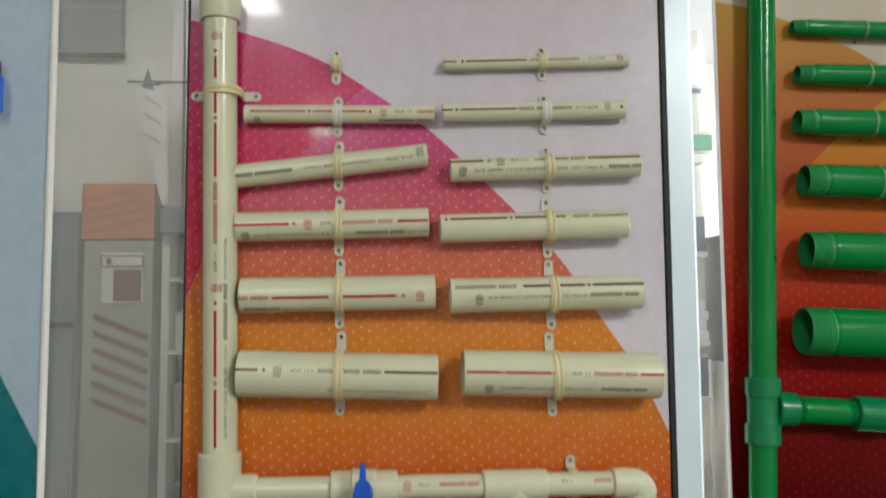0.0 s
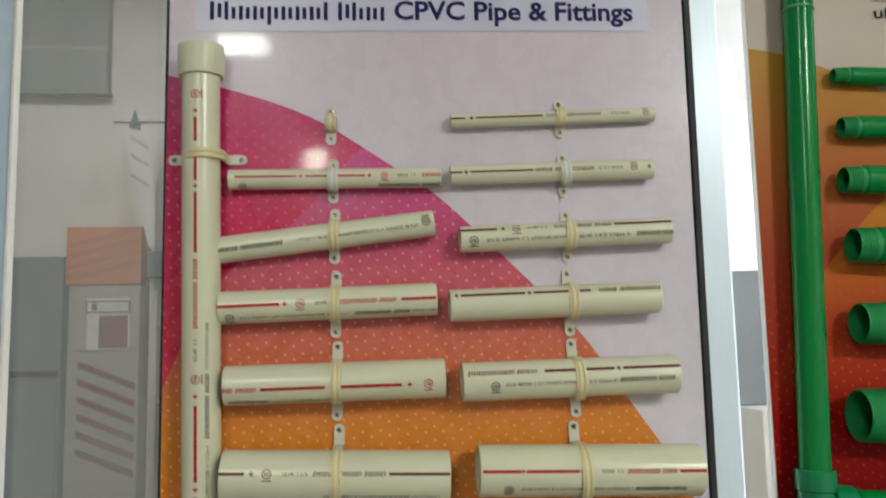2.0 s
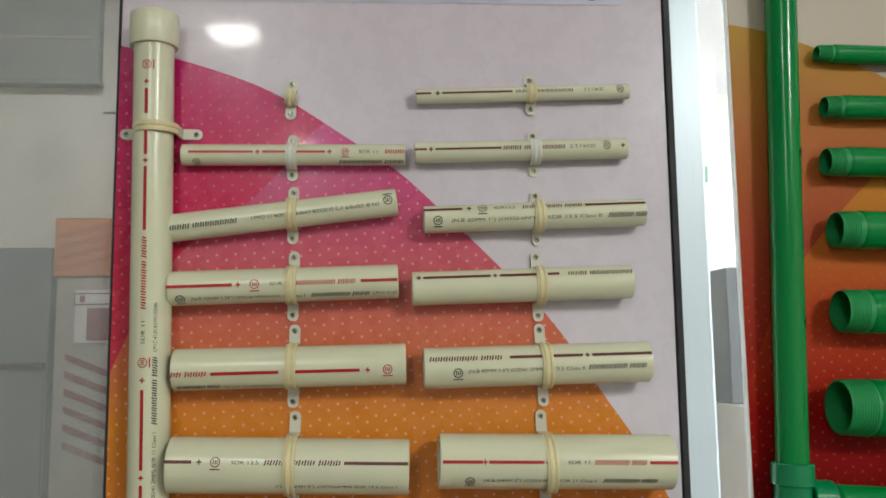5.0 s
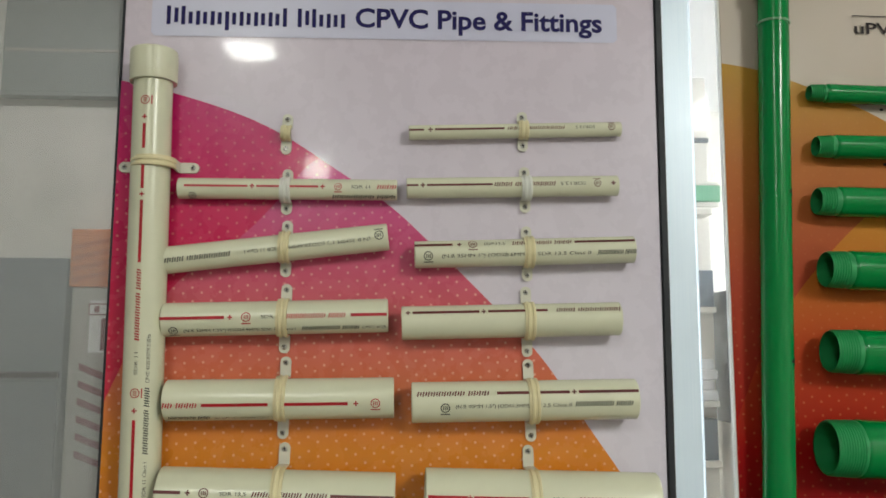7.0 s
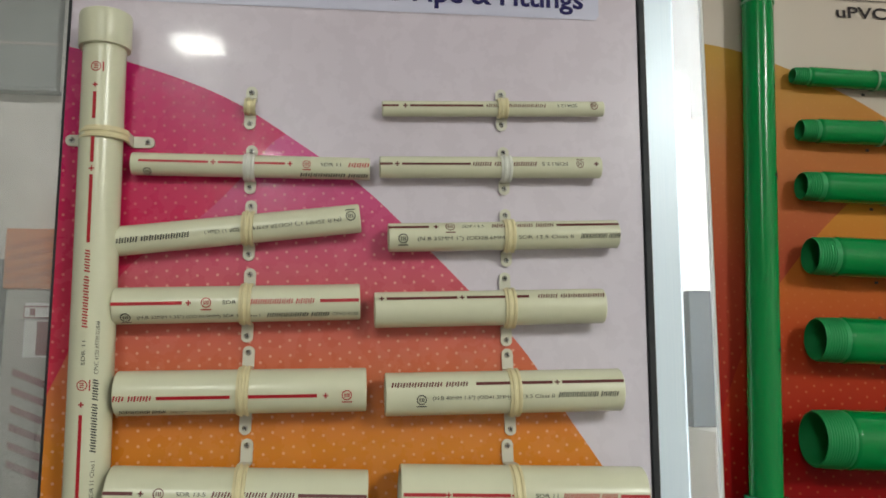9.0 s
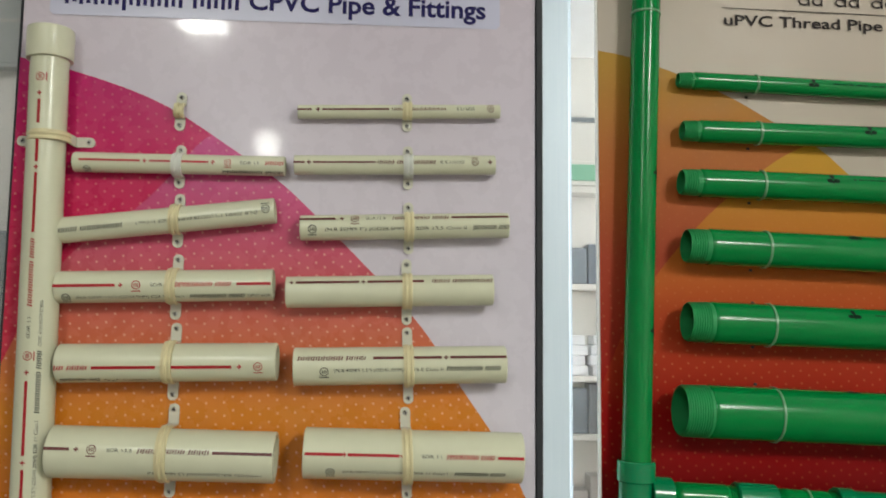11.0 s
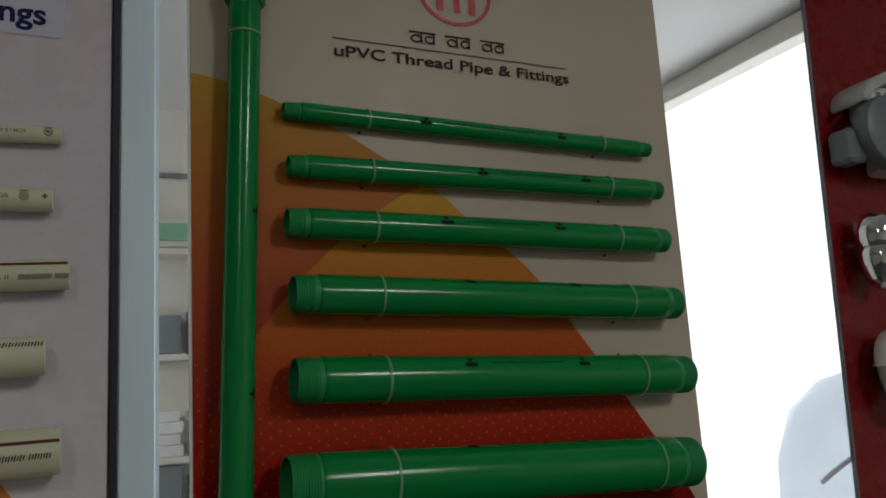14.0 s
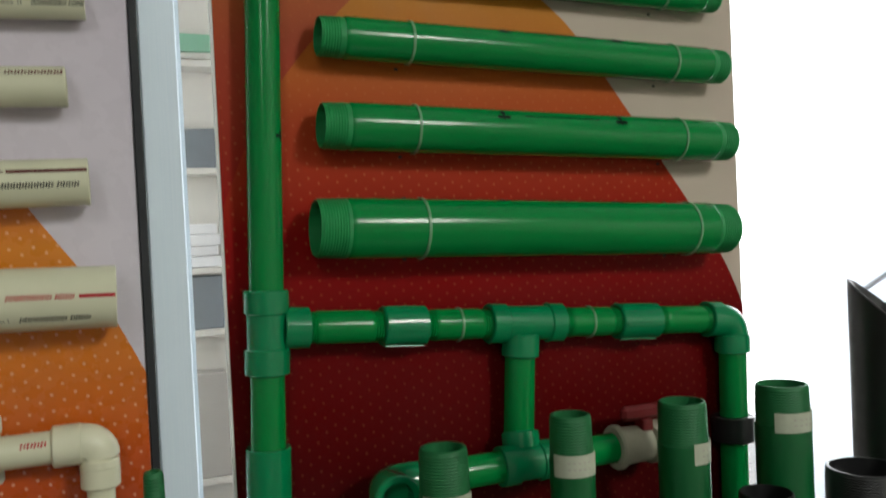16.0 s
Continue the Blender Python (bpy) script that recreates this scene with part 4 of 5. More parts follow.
upright("cable_tie", TIE, 2.0355, 2.038, cuff(0.0177, 0.0166, 0.0003), "clear nylon cable tie")
for z in (1.845, 1.665):
    bm = bmesh.new()
    wrapped(bm, leaf_mark(0.0055), 0.0166, 0, -48)
    m = Matrix.Translation((rx(z), YG, z)) @ UP
    bmesh.ops.transform(bm, matrix=m, verts=bm.verts)
    shape(run, "stamp", bm, GREEN_INK, "dark stamped mark")


def level(name, mat, x0, x1, profile, label="", y=YG, dz=0.0):
    return piece(run, name, mat, (x0, y, rz(x0) + dz), (x1, y, rz(x1) + dz), profile, 36, label)


def ribbed(bm_parent, x0, x1):
    """A coupling with two raised ribs along it."""
    m = along((x0, YG, rz(x0)), (x1, YG, rz(x1)))
    bm = lathe(bmesh.new(), collar(0.0203, 0, x1 - x0, 0.0166), m, 36)
    for a in (25, 95, 165, 235, 305):
        q = m @ Matrix.Rotation(radians(a), 4, "X")
        bmesh.ops.create_cube(bm, size=1, matrix=q @ Matrix.Translation(((x1 - x0) / 2, 0, 0.0207)) @ Matrix.Diagonal((x1 - x0 - 0.006, 0.0035, 0.0016, 1)))
    return shape(run, "coupling", bm, GREEN_FIT)


level("collar", GREEN_FIT, 0.531, 0.556, cuff(0.0205, 0.0166))
for x0, x1 in ((0.550, 0.632), (0.672, 0.750), (0.830, 0.908), (0.955, 1.036)):
    level("tube", GREEN, x0, x1, lambda n: threaded_profile(0.0166, 0.003, n, 0.016))
for x in (0.711, 0.868):
    level("cable_tie", TIE, x, x + 0.0025, cuff(0.0177, 0.0166, 0.0003), "clear nylon cable tie")
ribbed(run, 0.629, 0.676)
ribbed(run, 0.905, 0.959)
level("collar", GREEN_FIT, 0.746, 0.766, cuff(0.0214, 0.0166))
level("tee_body", GREEN_FIT, 0.764, 0.817, lambda n: [(0, 0), (0.0192, 0), (0.0192, n), (0, n)])
level("collar", GREEN_FIT, 0.815, 0.834, cuff(0.0214, 0.0166))
piece(run, "collar", GREEN_FIT, (0.783, YG, 1.431), (0.785, YG, 1.456), cuff(0.0205, 0.0166))
piece(run, "tube", GREEN, (0.777, YG, 1.345), (0.783, YG, 1.435), tube(0.0166))
level("collar", GREEN_FIT, 1.030, 1.050, cuff(0.0212, 0.0166))
z_end = rz(1.066)
bm = sweep(bmesh.new(), [(1.046, YG, z_end)] + bend((1.069, YG, z_end), (-1, 0, 0), (0, 0, -1), 0.018) + [(1.069, YG, z_end - 0.026)], 0.0195, 28)
shape(run, "elbow", bm, GREEN_FIT)
piece(run, "collar", GREEN_FIT, (1.069, YG, 1.408), (1.069, YG, 1.430), cuff(0.0212, 0.0166))
piece(run, "tube", GREEN, (1.067, YG, 1.30), (1.069, YG, 1.41), tube(0.0166))
piece(run, "union", BLACK, (1.066, YG, 1.302), (1.066, YG, 1.332), cuff(0.0250, 0.0166), 24, "dark union ring")
piece(run, "tube", GREEN, (1.065, YG, 1.12), (1.066, YG, 1.303), tube(0.0166))
HANDLE = plain("dark_red_plastic", srgb(104, 8, 13), 0.5, vary=0.06, scale=70, bump=0.03)
UNION = plain("pale_union_plastic", srgb(172, 168, 148), 0.5, vary=0.08, scale=70, bump=0.03)
# the lower branch with a pale union and a red handle
ZB, YB = 1.322, 0.965
piece(run, "tee_body", GREEN_FIT, (0.745, YB, ZB), (0.808, YB, ZB), lambda n: [(0.0, 0), (0.0205, 0), (0.0212, 0.001), (0.0212, 0.018), (0.0192, 0.019), (0.0192, n - 0.019), (0.0212, n - 0.018), (0.0212, n), (0.0, n)])
piece(run, "collar", GREEN_FIT, (0.776, 0.974, ZB + 0.012), (0.777, 0.979, 1.352), cuff(0.0205, 0.0166))
piece(run, "tube", GREEN, (0.672, YB, ZB), (0.748, YB, ZB), tube(0.0166))
piece(run, "tube", GREEN, (0.800, YB, ZB), (0.884, YB, ZB), tube(0.0166))
bm = sweep(bmesh.new(), [(0.680, YB, ZB)] + bend((0.618, YB, ZB), (1, 0, 0), (0, -1, 0), 0.02) + [(0.618, YB - 0.030, ZB)], 0.0195, 28)
lathe(bm, collar(0.0225, 0.028, 0.046, 0.0155), Matrix.Translation((0.618, YB, ZB)) @ Matrix.Rotation(radians(-90), 4, "Z"), 32)
shape(run, "elbow", bm, GREEN_FIT, "green elbow with an open end")
piece(run, "union", UNION, (0.884, YB, ZB), (0.950, YB, ZB), lambda n: [(0.0, 0), (0.0225, 0), (0.0245, 0.0025), (0.0245, 0.007), (0.021, 0.009), (0.0195, n - 0.022), (0.0235, n - 0.02), (0.0235, n), (0.0, n)], 24, "pale plastic union")
shape(run, "handle", cube(0.893, 0.957, 0.955, 0.967, 1.350, 1.366, 0.004), HANDLE, "red valve handle")
shape(run, "handle_stem", cube(0.916, 0.930, 0.953, 0.969, 1.338, 1.3505, 0.001), HANDLE)

# ---- pipes standing on the floor before the boards ----


# darker copies of the pipe and thread greens, for the standing pipes
GREEN_DULL = plain("dull_green_upvc", srgb(5, 90, 44), 0.4, vary=0.10, scale=60, bump=0.03)
DULL_THREAD = plain("dull_green_thread", srgb(14, 100, 52), 0.55, vary=0.08, scale=150, bump=0.04)
FAINT = plain("faint_label_ink", srgb(168, 164, 152), 0.6, vary=0.1, scale=200, bump=0)


def standing(name, x, y, r, height, mat, label, tag=None, wall=0.005, group="standing green pipes"):
    ob = thing(name, (x, y, 0), label, "pipe", group)
    b = 0.003
    low = height - 0.042
    part("tube", lathe(bmesh.new(), [(r, 0), (r, low - 0.001), (r - 0.0009, low), (r - wall, low), (r - wall, 0)], UP, 40), mat, ob)
    top = [(r - wall, low + 0.0003), (r - 0.0009, low + 0.0003)]
    for i in range(14):
        h = low + 0.001 + i * 0.0028
        top += [(r - 0.0008 - 0.00006 * i, h), (r - 0.0013 - 0.00006 * i, h + 0.0014)]
    top += [(r - 0.0026, height - 0.0005), (r - 0.0034, height), (r - wall, height)]
    part("thread", lathe(bmesh.new(), top, UP, 40), DULL_THREAD if mat is GREEN_DULL else mat, ob)
    if tag:
        a, c, z1 = tag
        part("paper_label", lathe(bmesh.new(), [(r + 0.0001, z1 - 0.021), (r + 0.0006, z1 - 0.021), (r + 0.0006, z1), (r + 0.0001, z1)], UP, 20, True, a, c), LABEL, ob, "white paper label")
        bm = bmesh.new()
        for i in range(5):
            s = strip(0, 0.004, 0.002)
            for j in range(2):
                q = radians((a + c) / 2 - 28 + i * 13)
                h = z1 - 0.008 - j * 0.006
                rr = r + 0.0009
                bm.faces.new([bm.verts.new((rr * -math.sin(q + t), -rr * math.cos(q + t), h + v)) for t, v in ((0, 0), (0.12, 0), (0.12, 0.0018), (0, 0.0018))])
        part("label_print", bm, FAINT, ob, "unreadable print bars")
    return ob


standing("threaded_pipe", 0.651, 0.885, 0.0238, 1.374, GREEN_DULL, "green threaded pipe standing upright with a paper label", (-55, 75, 1.335))
standing("threaded_pipe", 0.784, 0.885, 0.0217, 1.387, GREEN_DULL, "slim green threaded pipe standing upright with a paper label", (-60, 80, 1.352))
standing("threaded_pipe", 0.916, 0.885, 0.0260, 1.384, GREEN_DULL, "green threaded pipe standing upright with a small paper label", (-85, 15, 1.345))
standing("threaded_pipe", 1.049, 0.885, 0.0292, 1.387, GREEN_DULL, "broad green threaded pipe standing upright with a paper label", (-75, 60, 1.360))
standing("small_pipe", 0.405, 0.885, 0.0095, 1.390, GREEN_DULL, "thin green pipe standing upright")
standing("black_pipe", 0.980, 0.840, 0.0285, 1.292, BLACK, "black pipe standing upright", None, 0.004, "standing black pipes")
standing("black_pipe", 1.116, 0.840, 0.0410, 1.297, BLACK, "broad black pipe standing upright", (-80, 10, 1.262), 0.006, "standing black pipes")
oblique = thing("black_pipe", (1.233, 0.885, 0), "large black pipe with a slanting cut end", "pipe", "standing black pipes")
bm = lathe(bmesh.new(), [(0.055, 0), (0.055, 0.9), (0.055, 1.40), (0.0535, 1.402), (0.0505, 1.402), (0.049, 1.40), (0.049, 0.9), (0.049, 0)], UP, 48)
for v in bm.verts:
    if v.co.z > 1.3:
        v.co.z += 0.07 - 0.55 * (v.co.x + 0.055) + 0.7 * v.co.y
part("tube", bm, BLACK, oblique)

# ---- things on the red and the blue board ----
grey_valve = thing("grey_valve", (1.452, FACE, 1.992), "grey plastic valve with a round cover on the red board", "valve")
bm = lathe(bmesh.new(), [(0, -0.066), (0.048, -0.066), (0.053, -0.063), (0.055, -0.058), (0.055, -0.040), (0.050, -0.036), (0.030, -0.036), (0.030, -0.002), (0, -0.002)], Matrix.Rotation(radians(90), 4, "Z"), 48, False)
part("cover", bm, GREY, grey_valve, "round grey cover", (0.024, 0, 0.006))
part("inlet", cube(-0.046, -0.01, -0.045, -0.002, -0.040, 0.012, 0.006), GREY, grey_valve)
part("outlet", cube(0.03, 0.11, -0.045, -0.002, -0.052, -0.004, 0.006), WHITE, grey_valve, "pale outlet")
shelf = thing("curved_bracket", (1.45, FACE, 2.05), "pale curved plastic bracket on the red board", "bracket")
bm = bmesh.new()
pts = smooth_curve([(-0.022, 0.000), (-0.014, 0.014), (0.01, 0.030), (0.05, 0.046), (0.11, 0.060), (0.18, 0.062)], 5)
rows_v = []
for i, (x, z) in enumerate(pts):
    k = min(1.0, 0.25 + i / 5)
    rows_v.append([bm.verts.new((x, -0.002, z)), bm.verts.new((x, -0.056, z)), bm.verts.new((x, -0.060, z - 0.004 * k)), bm.verts.new((x, -0.060, z - 0.018 * k)), bm.verts.new((x, -0.002, z - 0.022 * k))])
for a, b in zip(rows_v, rows_v[1:]):
    for i in range(5):
        bm.faces.new((a[i], a[(i + 1) % 5], b[(i + 1) % 5], b[i]))
bm.faces.new(rows_v[0])
bm.faces.new(rows_v[-1])
part("arm", bm, BRACKET_GREY, shelf)
part("stem", cube(0.012, 0.10, -0.044, -0.002, -0.052, 0.026, 0.004), WHITE, shelf, "white stem")
for x in (0.032, 0.050, 0.068):
    part("print", cube(x - 0.005, x + 0.005, -0.0452, -0.0446, 0.006, 0.014), STEEL_GREY, shelf, "dark unreadable mark")
tap = thing("chrome_tap", (1.441, FACE, 1.830), "chrome teardrop tap with a dark lever on the red board", "tap")
bm = lathe(bmesh.new(), [(0, 0.047), (0.014, 0.045), (0.024, 0.036), (0.029, 0.020), (0.029, 0.004), (0.026, -0.003), (0, -0.003)], Matrix.Translation((0, -0.034, 0)) @ UP, 32, False)
part("cap", bm, CHROME, tap, "rounded chrome cap")
bm = lathe(bmesh.new(), [(0, -0.0035), (0.025, -0.0035), (0.029, -0.012), (0.028, -0.028), (0.021, -0.049), (0.011, -0.063), (0, -0.067)], Matrix.Translation((0, -0.034, 0)) @ UP, 32, False)
part("body", bm, CHROME, tap)
part("lever", cube(0.012, 0.11, -0.074, -0.060, -0.008, 0.014, 0.004), BLACK, tap, "dark lever")
part("mount", lathe(bmesh.new(), [(0, 0), (0.016, 0), (0.016, 0.03), (0, 0.03)], Matrix.Rotation(radians(-90), 4, "Z"), 20, False), CHROME, tap)
soap = thing("wall_dispenser", (1.452, FACE, 1.660), "white rounded wall dispenser with a blue sticker", "dispenser")
bm = lathe(bmesh.new(), [(0, 0.052), (0.014, 0.050), (0.028, 0.042), (0.037, 0.028), (0.040, 0.012), (0.041, 0.0), (0, 0.0)], Matrix.Translation((0, -0.044, 0)) @ UP, 36, False)
part("cap", bm, WHITE, soap)
part("rim", lathe(bmesh.new(), [(0.0, -0.0005), (0.043, -0.0005), (0.043, -0.0045), (0.0, -0.0045)], Matrix.Translation((0, -0.044, 0)) @ UP, 36, False), WHITE, soap, "thin rim")
bm = lathe(bmesh.new(), [(0, -0.005), (0.038, -0.005), (0.037, -0.022), (0.031, -0.045), (0.020, -0.062), (0.008, -0.069), (0, -0.070)], Matrix.Translation((0, -0.044, 0)) @ UP, 36, False)
part("cup", bm, BRACKET_GREY, soap, "smooth grey cup")
part("sticker", lathe(bmesh.new(), [(0.0404, 0.010), (0.0408, 0.010), (0.0376, 0.029), (0.0372, 0.029)], Matrix.Translation((0, -0.044, 0)) @ UP, 16, True, -20, 75), STICKER, soap, "dark blue sticker")
blue_knob = thing("blue_valve_knob", (-0.405, FACE, 1.868), "blue plastic valve knob with a black top on the blue-grey board", "valve")
part("knob", lathe(bmesh.new(), [(0, -0.028), (0.010, -0.028), (0.013, -0.024), (0.013, 0.016), (0.010, 0.020), (0, 0.020)], Matrix.Translation((0, -0.022, 0)) @ UP, 10, False), BLUE, blue_knob)
part("stem", cube(-0.012, 0.004, -0.03, -0.006, 0.0202, 0.040, 0.002), BLACK, blue_knob, "black stem")
part("mount", cube(-0.03, -0.008, -0.018, 0, -0.010, 0.010, 0.002), BLUE, blue_knob)

# ---- seen through the glass ----
standee = thing("carton_stand", (-1.355, 4.32, 0), "tall pale carton stand with an orange head and maroon stripes", "stand")
part("body", cube(-0.175, 0.175, 0, 0.2, 0, 1.995, 0.004), CARTON, standee)
part("header", cube(-0.19, 0.18, -0.01, 0.21, 1.998, 2.29, 0.004), ORANGE, standee, "orange head")
part("poster", cube(-0.08, 0.13, -0.006, -0.001, 1.67, 1.93), WHITE, standee)
part("poster_picture", cube(-0.02, 0.12, -0.009, -0.0065, 1.68, 1.84), STRIPE, standee, "faded maroon square")
for i in range(6):
    bm = bmesh.new()
    poly(bm, [(-0.12, 1.62 - i * 0.085), (-0.12, 1.585 - i * 0.085), (0.16, 1.47 - i * 0.085), (0.16, 1.505 - i * 0.085)], -0.004, 0.002)
    part("stripe", bm, STRIPE, standee)
cabinet = thing("grey_cabinet", (-1.75, 4.3, 0), "grey steel cabinet behind the glass", "cabinet")
part("body", cube(-0.25, 0.2, 0, 0.25, 0, 2.14, 0.004), STEEL_GREY, cabinet)
part("door", cube(-0.24, 0.19, -0.016, -0.001, 0.05, 1.53, 0.003), STEEL_GREY, cabinet)
part("shelf_edge", cube(-0.24, 0.19, -0.022, -0.001, 1.545, 1.575, 0.002), BLACK, cabinet)
rack = thing("shelf_rack", (-0.98, 4.34, 0), "pale shelf rack with boxes behind the glass", "rack")
part("top", cube(-0.16, 0.30, -0.05, 0.22, 2.03, 2.16, 0.003), STEEL_GREY, rack)
for x in (-0.14, 0.27):
    part("post", cube(x - 0.02, x + 0.02, 0, 0.2, 0, 2.028, 0.002), WALL, rack)
for i, z in enumerate((0.5, 0.95, 1.4, 1.78)):
    part("shelf", cube(-0.118, 0.248, 0.0, 0.2, z, z + 0.02, 0.002), WALL, rack)
for i, z in enumerate((0.522, 0.972, 1.422)):
    solid("carton", cube(-1.07, -0.80, 4.36, 4.52, z, z + (0.22, 0.28, 0.20)[i], 0.004), (STEEL_GREY, CARTON, WHITE)[i], "small closed carton on the rack shelf", "carton")
banner = thing("hanging_banner", (-1.19, 4.28, 2.175), "white pennant with faint pink lines hanging from a thin rod", "banner")
bm = bmesh.new()
poly(bm, [(-0.065, 0.80), (-0.065, 0.47), (0.06, 0.0), (0.092, 0.0), (0.07, 0.60)], 0, 0.003)
part("cloth", bm, WHITE, banner)
for z in (0.55, 0.46, 0.36):
    bm = bmesh.new()
    poly(bm, [(-0.04, z + 0.03), (0.05, z - 0.03), (0.05, z - 0.05), (-0.04, z + 0.005)], -0.003, 0.001)
    part("printed_line", bm, FADED_PINK, banner, "faint pink printed line")
bm = bmesh.new()
poly(bm, [(-0.05, 0.62), (0.012, 0.60), (-0.022, 0.72)], -0.006, 0.002)
part("finial", bm, STEEL_GREY, banner, "grey pointed finial")
part("rod", cube(-0.125, 0.18, -0.012, -0.006, 0.638, 0.650), STEEL_GREY, banner)
for p, q in (((-1.150, 2.66), (-1.125, 2.1605)), ((-1.034, 3.40), (-1.016, 2.1605))):
    solid("thin_white_rod", sweep(bmesh.new(), [(p[0], 4.33, p[1]), (q[0], 4.33, q[1])], 0.0065, 8), WHITE, "thin white rod standing on the rack", "rod")
solid("window_frame_bar", cube(-1.165, -1.10, 4.54, 4.598, 2.17, 3.92, 0.003), WHITE, "white window bar", "window", "structure")
window_left = thing("window_2", (-0.74, 4.57, 2.17), "tall window with pale blue-grey panes and thin white bars", "window", "", "structure")
part("pane", cube(-0.30, 0.40, 0.004, 0.02, 0.0, 1.30), PANE_BLUE, window_left, "pale blue-grey pane")
for x in (-0.345, -0.318, -0.292, -0.235):
    part("window_bar", cube(x, x + 0.014, -0.014, 0.0035, 0.0, 1.30, 0.002), WHITE, window_left)
part("head_bar", cube(-0.345, 0.40, -0.014, 0.0035, 1.302, 1.34, 0.002), WHITE, window_left)
duct = thing("ceiling_duct", (-1.66, 4.53, 3.05), "shallow pale grey metal duct along the high wall", "duct")
part("body", cube(-0.40, 0.22, 0, 0.068, 0.02, 0.875, 0.006), DUCT, duct)
part("flange", cube(-0.41, 0.23, -0.008, 0.068, 0.0, 0.0195, 0.002), DUCT, duct)
for z in (0.25, 0.55):
    part("seam", cube(-0.40, 0.22, -0.005, -0.0005, z, z + 0.016, 0.002), CARTON, duct, "pale seam strip")
for i in range(5):
    z = 2.235 - i * 0.055
    bm = bmesh.new()
    poly(bm, [(-0.18, z - 0.03), (0.17, z + 0.055), (0.17, z + 0.03), (-0.18, z - 0.055)], -0.0125, 0.002)
    if i < 4:
        part("head_stripe", bm, DULL_ORANGE, standee, "darker orange stripe")
    else:
        bm.free()
part("poster_frame", cube(-0.085, 0.13, -0.012, -0.0065, 1.855, 1.915), STRIPE, standee, "framed maroon line of print")
part("poster_band", cube(-0.078, 0.123, -0.014, -0.0122, 1.862, 1.908), WHITE, standee)
part("poster_mark", cube(-0.055, -0.03, -0.0155, -0.0142, 1.868, 1.902), STRIPE, standee)

SIGN_GREEN = plain("faded_green_sign", srgb(120, 182, 150), 0.5, vary=0.08, scale=20, bump=0.02)
PAPER = plain("stacked_white_paper", srgb(232, 234, 236), 0.6, vary=0.1, scale=80, bump=0.1)
DUSK_GREY = plain("blue_grey_carton", srgb(100, 112, 124), 0.5, vary=0.12, scale=25, bump=0.05)
sign = thing("green_sign", (0.95, 3.56, 2.33), "long green shelf sign", "sign")
part("plate", cube(-0.65, 0.55, 0, 0.02, 0, 0.07, 0.002), SIGN_GREEN, sign)
part("bracket", cube(-0.65, 0.55, 0.021, 0.035, -0.02, 0.09, 0.002), WALL, sign)
unit = thing("white_shelf_unit", (0.95, 3.6, 0), "white shelf unit with a sloping front", "shelf")
part("back", cube(-0.66, 0.56, 0.121, 0.14, 0, 2.94, 0.002), WALL, unit)
part("side", cube(-0.66, -0.63, 0, 0.12, 0, 2.6, 0.002), WALL, unit)
part("cornice", cube(-0.63, 0.56, 0.10, 0.1205, 2.63, 2.65, 0.002), STEEL_GREY, unit, "grey ledge")
for z in (0.6, 1.2, 1.45, 1.85, 2.28):
    part("shelf", cube(-0.628, 0.528, 0.0, 0.12, z, z + 0.025, 0.002), WALL, unit)
for i in range(7):
    x = 0.335 + i * 0.165
    w = (0.150, 0.158, 0.140)[i % 3]
    solid("carton", cube(x, x + w, 3.612 + 0.008 * (i % 3), 3.71, 1.8765, 2.035 + 0.02 * (i % 2), 0.004), DUSK_GREY, "blue-grey carton on the white shelf", "carton")
    for j in range(4):
        solid("paper_pack", cube(x + 0.008 * ((i + j) % 3), x + w - 0.012 * (j % 2), 3.605 + 0.006 * ((i + j) % 2), 3.70, 1.4765 + j * 0.044, 1.519 + j * 0.044, 0.004), PAPER, "white pack of paper stacked on the shelf", "paper pack")
    solid("carton", cube(x, x + w, 3.625, 3.71, 1.2265, 1.40 + 0.02 * (i % 3), 0.004), (DUSK_GREY, STEEL_GREY)[i % 2], "grey carton standing on the lower shelf", "carton")
    solid("carton", cube(x, x + w, 3.615, 3.71, 0.6265, 0.93 + 0.06 * (i % 3), 0.004), CARTON, "pale brown carton on the bottom shelf", "carton")
pole = thing("thin_rod", (0.66, 3.52, 0), "thin white rod standing before the white shelf", "rod")
part("rod", cube(-0.006, 0.006, -0.006, 0.006, 0.012, 1.66, 0.002), WALL, pole)
part("foot", cube(-0.05, 0.05, -0.05, 0.05, 0, 0.0115, 0.003), STEEL_GREY, pole)
counter = thing("glass_counter", (1.75, 3.3, 0), "pale counter with a sloping rail", "counter")
part("body", cube(-0.22, 0.7, 0, 0.5, 0, 1.38, 0.004), WALL, counter)
part("upper", cube(-0.22, 0.7, 0.2, 0.5, 1.382, 1.95, 0.004), STEEL_GREY, counter, "grey upper case")
part("rail", sweep(bmesh.new(), [(-0.21, -0.02, 1.55), (0.2, -0.02, 1.40)], 0.008, 10), WALL, counter, "sloping white rail")

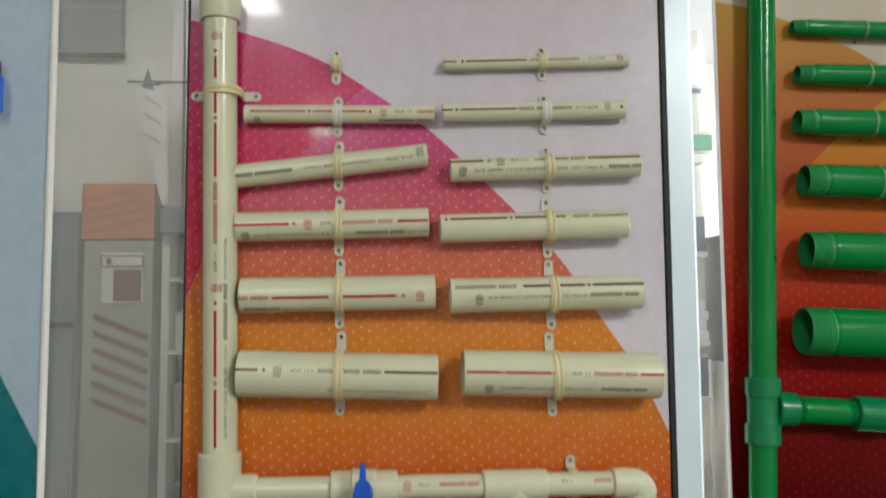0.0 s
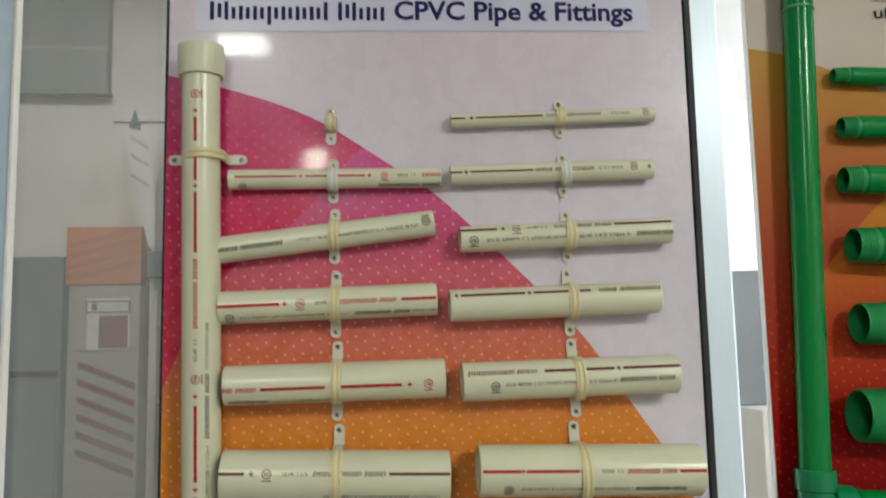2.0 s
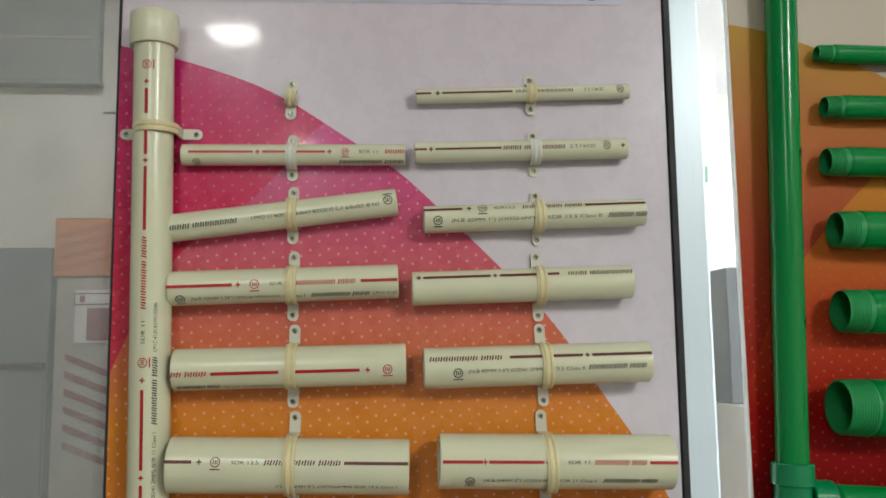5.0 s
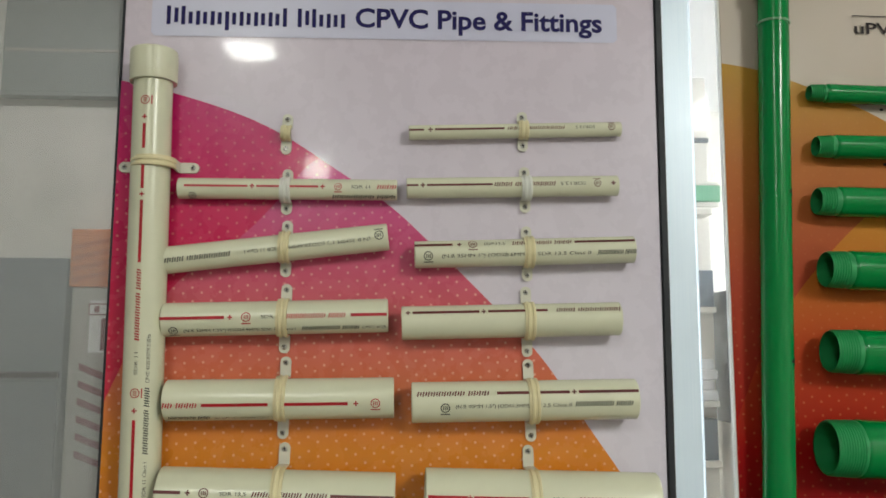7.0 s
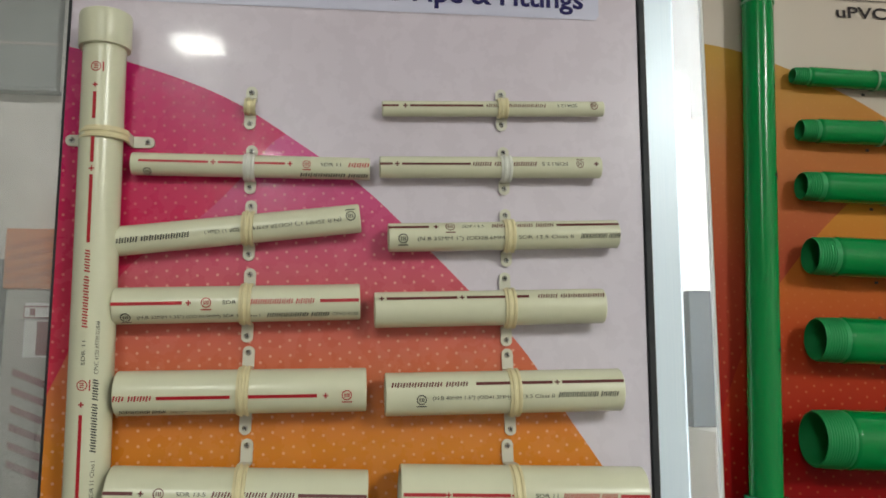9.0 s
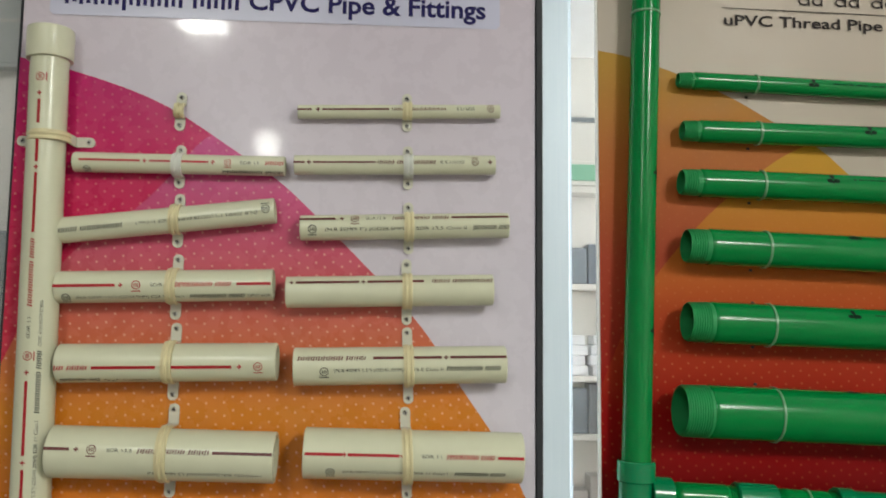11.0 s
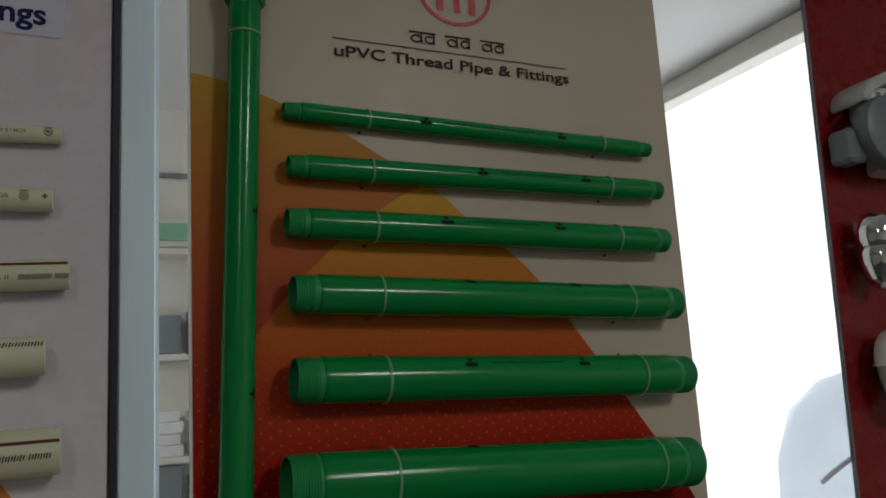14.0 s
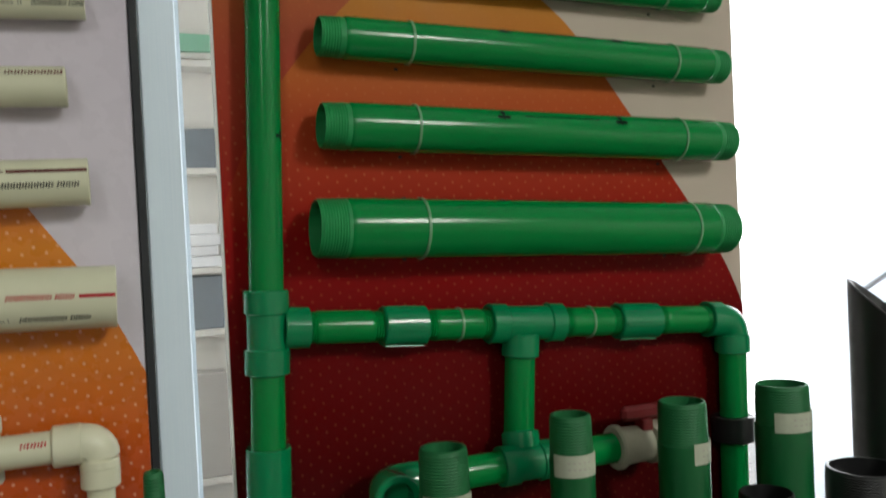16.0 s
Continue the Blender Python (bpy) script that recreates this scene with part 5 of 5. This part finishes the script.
# pale plastic-wrapped bundle beside the front
PALE_BLUE = translucent("pale_blue_plastic_wrap", srgb(236, 242, 248))
bundle = thing("wrapped_bundle", (3.26, 2.5, 0), "bundle wrapped in crumpled pale blue plastic with pale hoses", "bundle")
bm = lathe(bmesh.new(), [(0.34, 0.0), (0.36, 0.5), (0.35, 1.0), (0.33, 1.3), (0.27, 1.50), (0.15, 1.62), (0.0, 1.66)], UP, 40, False)
for v in bm.verts:
    k = 1 + 0.08 * noise.noise(v.co * 4.0) + 0.05 * noise.noise(v.co * 13)
    v.co.x *= k
    v.co.y *= k
part("wrap", bm, PALE_BLUE, bundle)
HOSE = plain("pale_blue_hose", srgb(214, 224, 236), 0.4, vary=0.05, scale=60, bump=0)
for z, s in ((1.36, 0.8), (1.22, 0.6)):
    part("hose", sweep(bmesh.new(), [(0.42 * math.cos(radians(196 + 52 * t)), 0.42 * math.sin(radians(196 + 52 * t)), z + 0.20 * s * math.sin(1.9 * t) - 0.1) for t in (i / 14 for i in range(15))], 0.009, 10), HOSE, bundle, "pale bent hose")

# ceiling lights; the third is unseen, added to brighten the room behind the glass
for x, y, w, d, z in ((-0.55, -1.6, 0.11, 0.11, 2.99), (1.86, -1.90, 0.18, 0.62, 2.99), (-1.2, 3.0, 0.62, 0.17, 3.85)):
    ob = thing("ceiling_light", (x, y, z), "flat white ceiling light", "ceiling light", "ceiling lights")
    part("frame", cube(-w, w, -d, d, 0.012, 0.058, 0.004), WALL, ob)
    part("diffuser", cube(-w + 0.02, w - 0.02, -d + 0.02, d - 0.02, 0.006, 0.0115), LED, ob, "glowing diffuser")
pendant = thing("pendant_light", (-0.21, -1.32, 2.38), "small white bulb hanging on a cord", "pendant light")
part("bulb", lathe(bmesh.new(), [(0.0, -0.05), (0.02, -0.045), (0.034, -0.02), (0.036, 0.0), (0.026, 0.028), (0.015, 0.045), (0.0, 0.045)], UP, 24, False), LED, pendant, "glowing bulb")
part("socket", lathe(bmesh.new(), [(0.0, 0.0455), (0.017, 0.0455), (0.018, 0.085), (0.008, 0.095), (0.0, 0.095)], UP, 20, False), WHITE, pendant)
part("cord", cube(-0.003, 0.003, -0.003, 0.003, 0.0955, 0.669), BLACK, pendant)
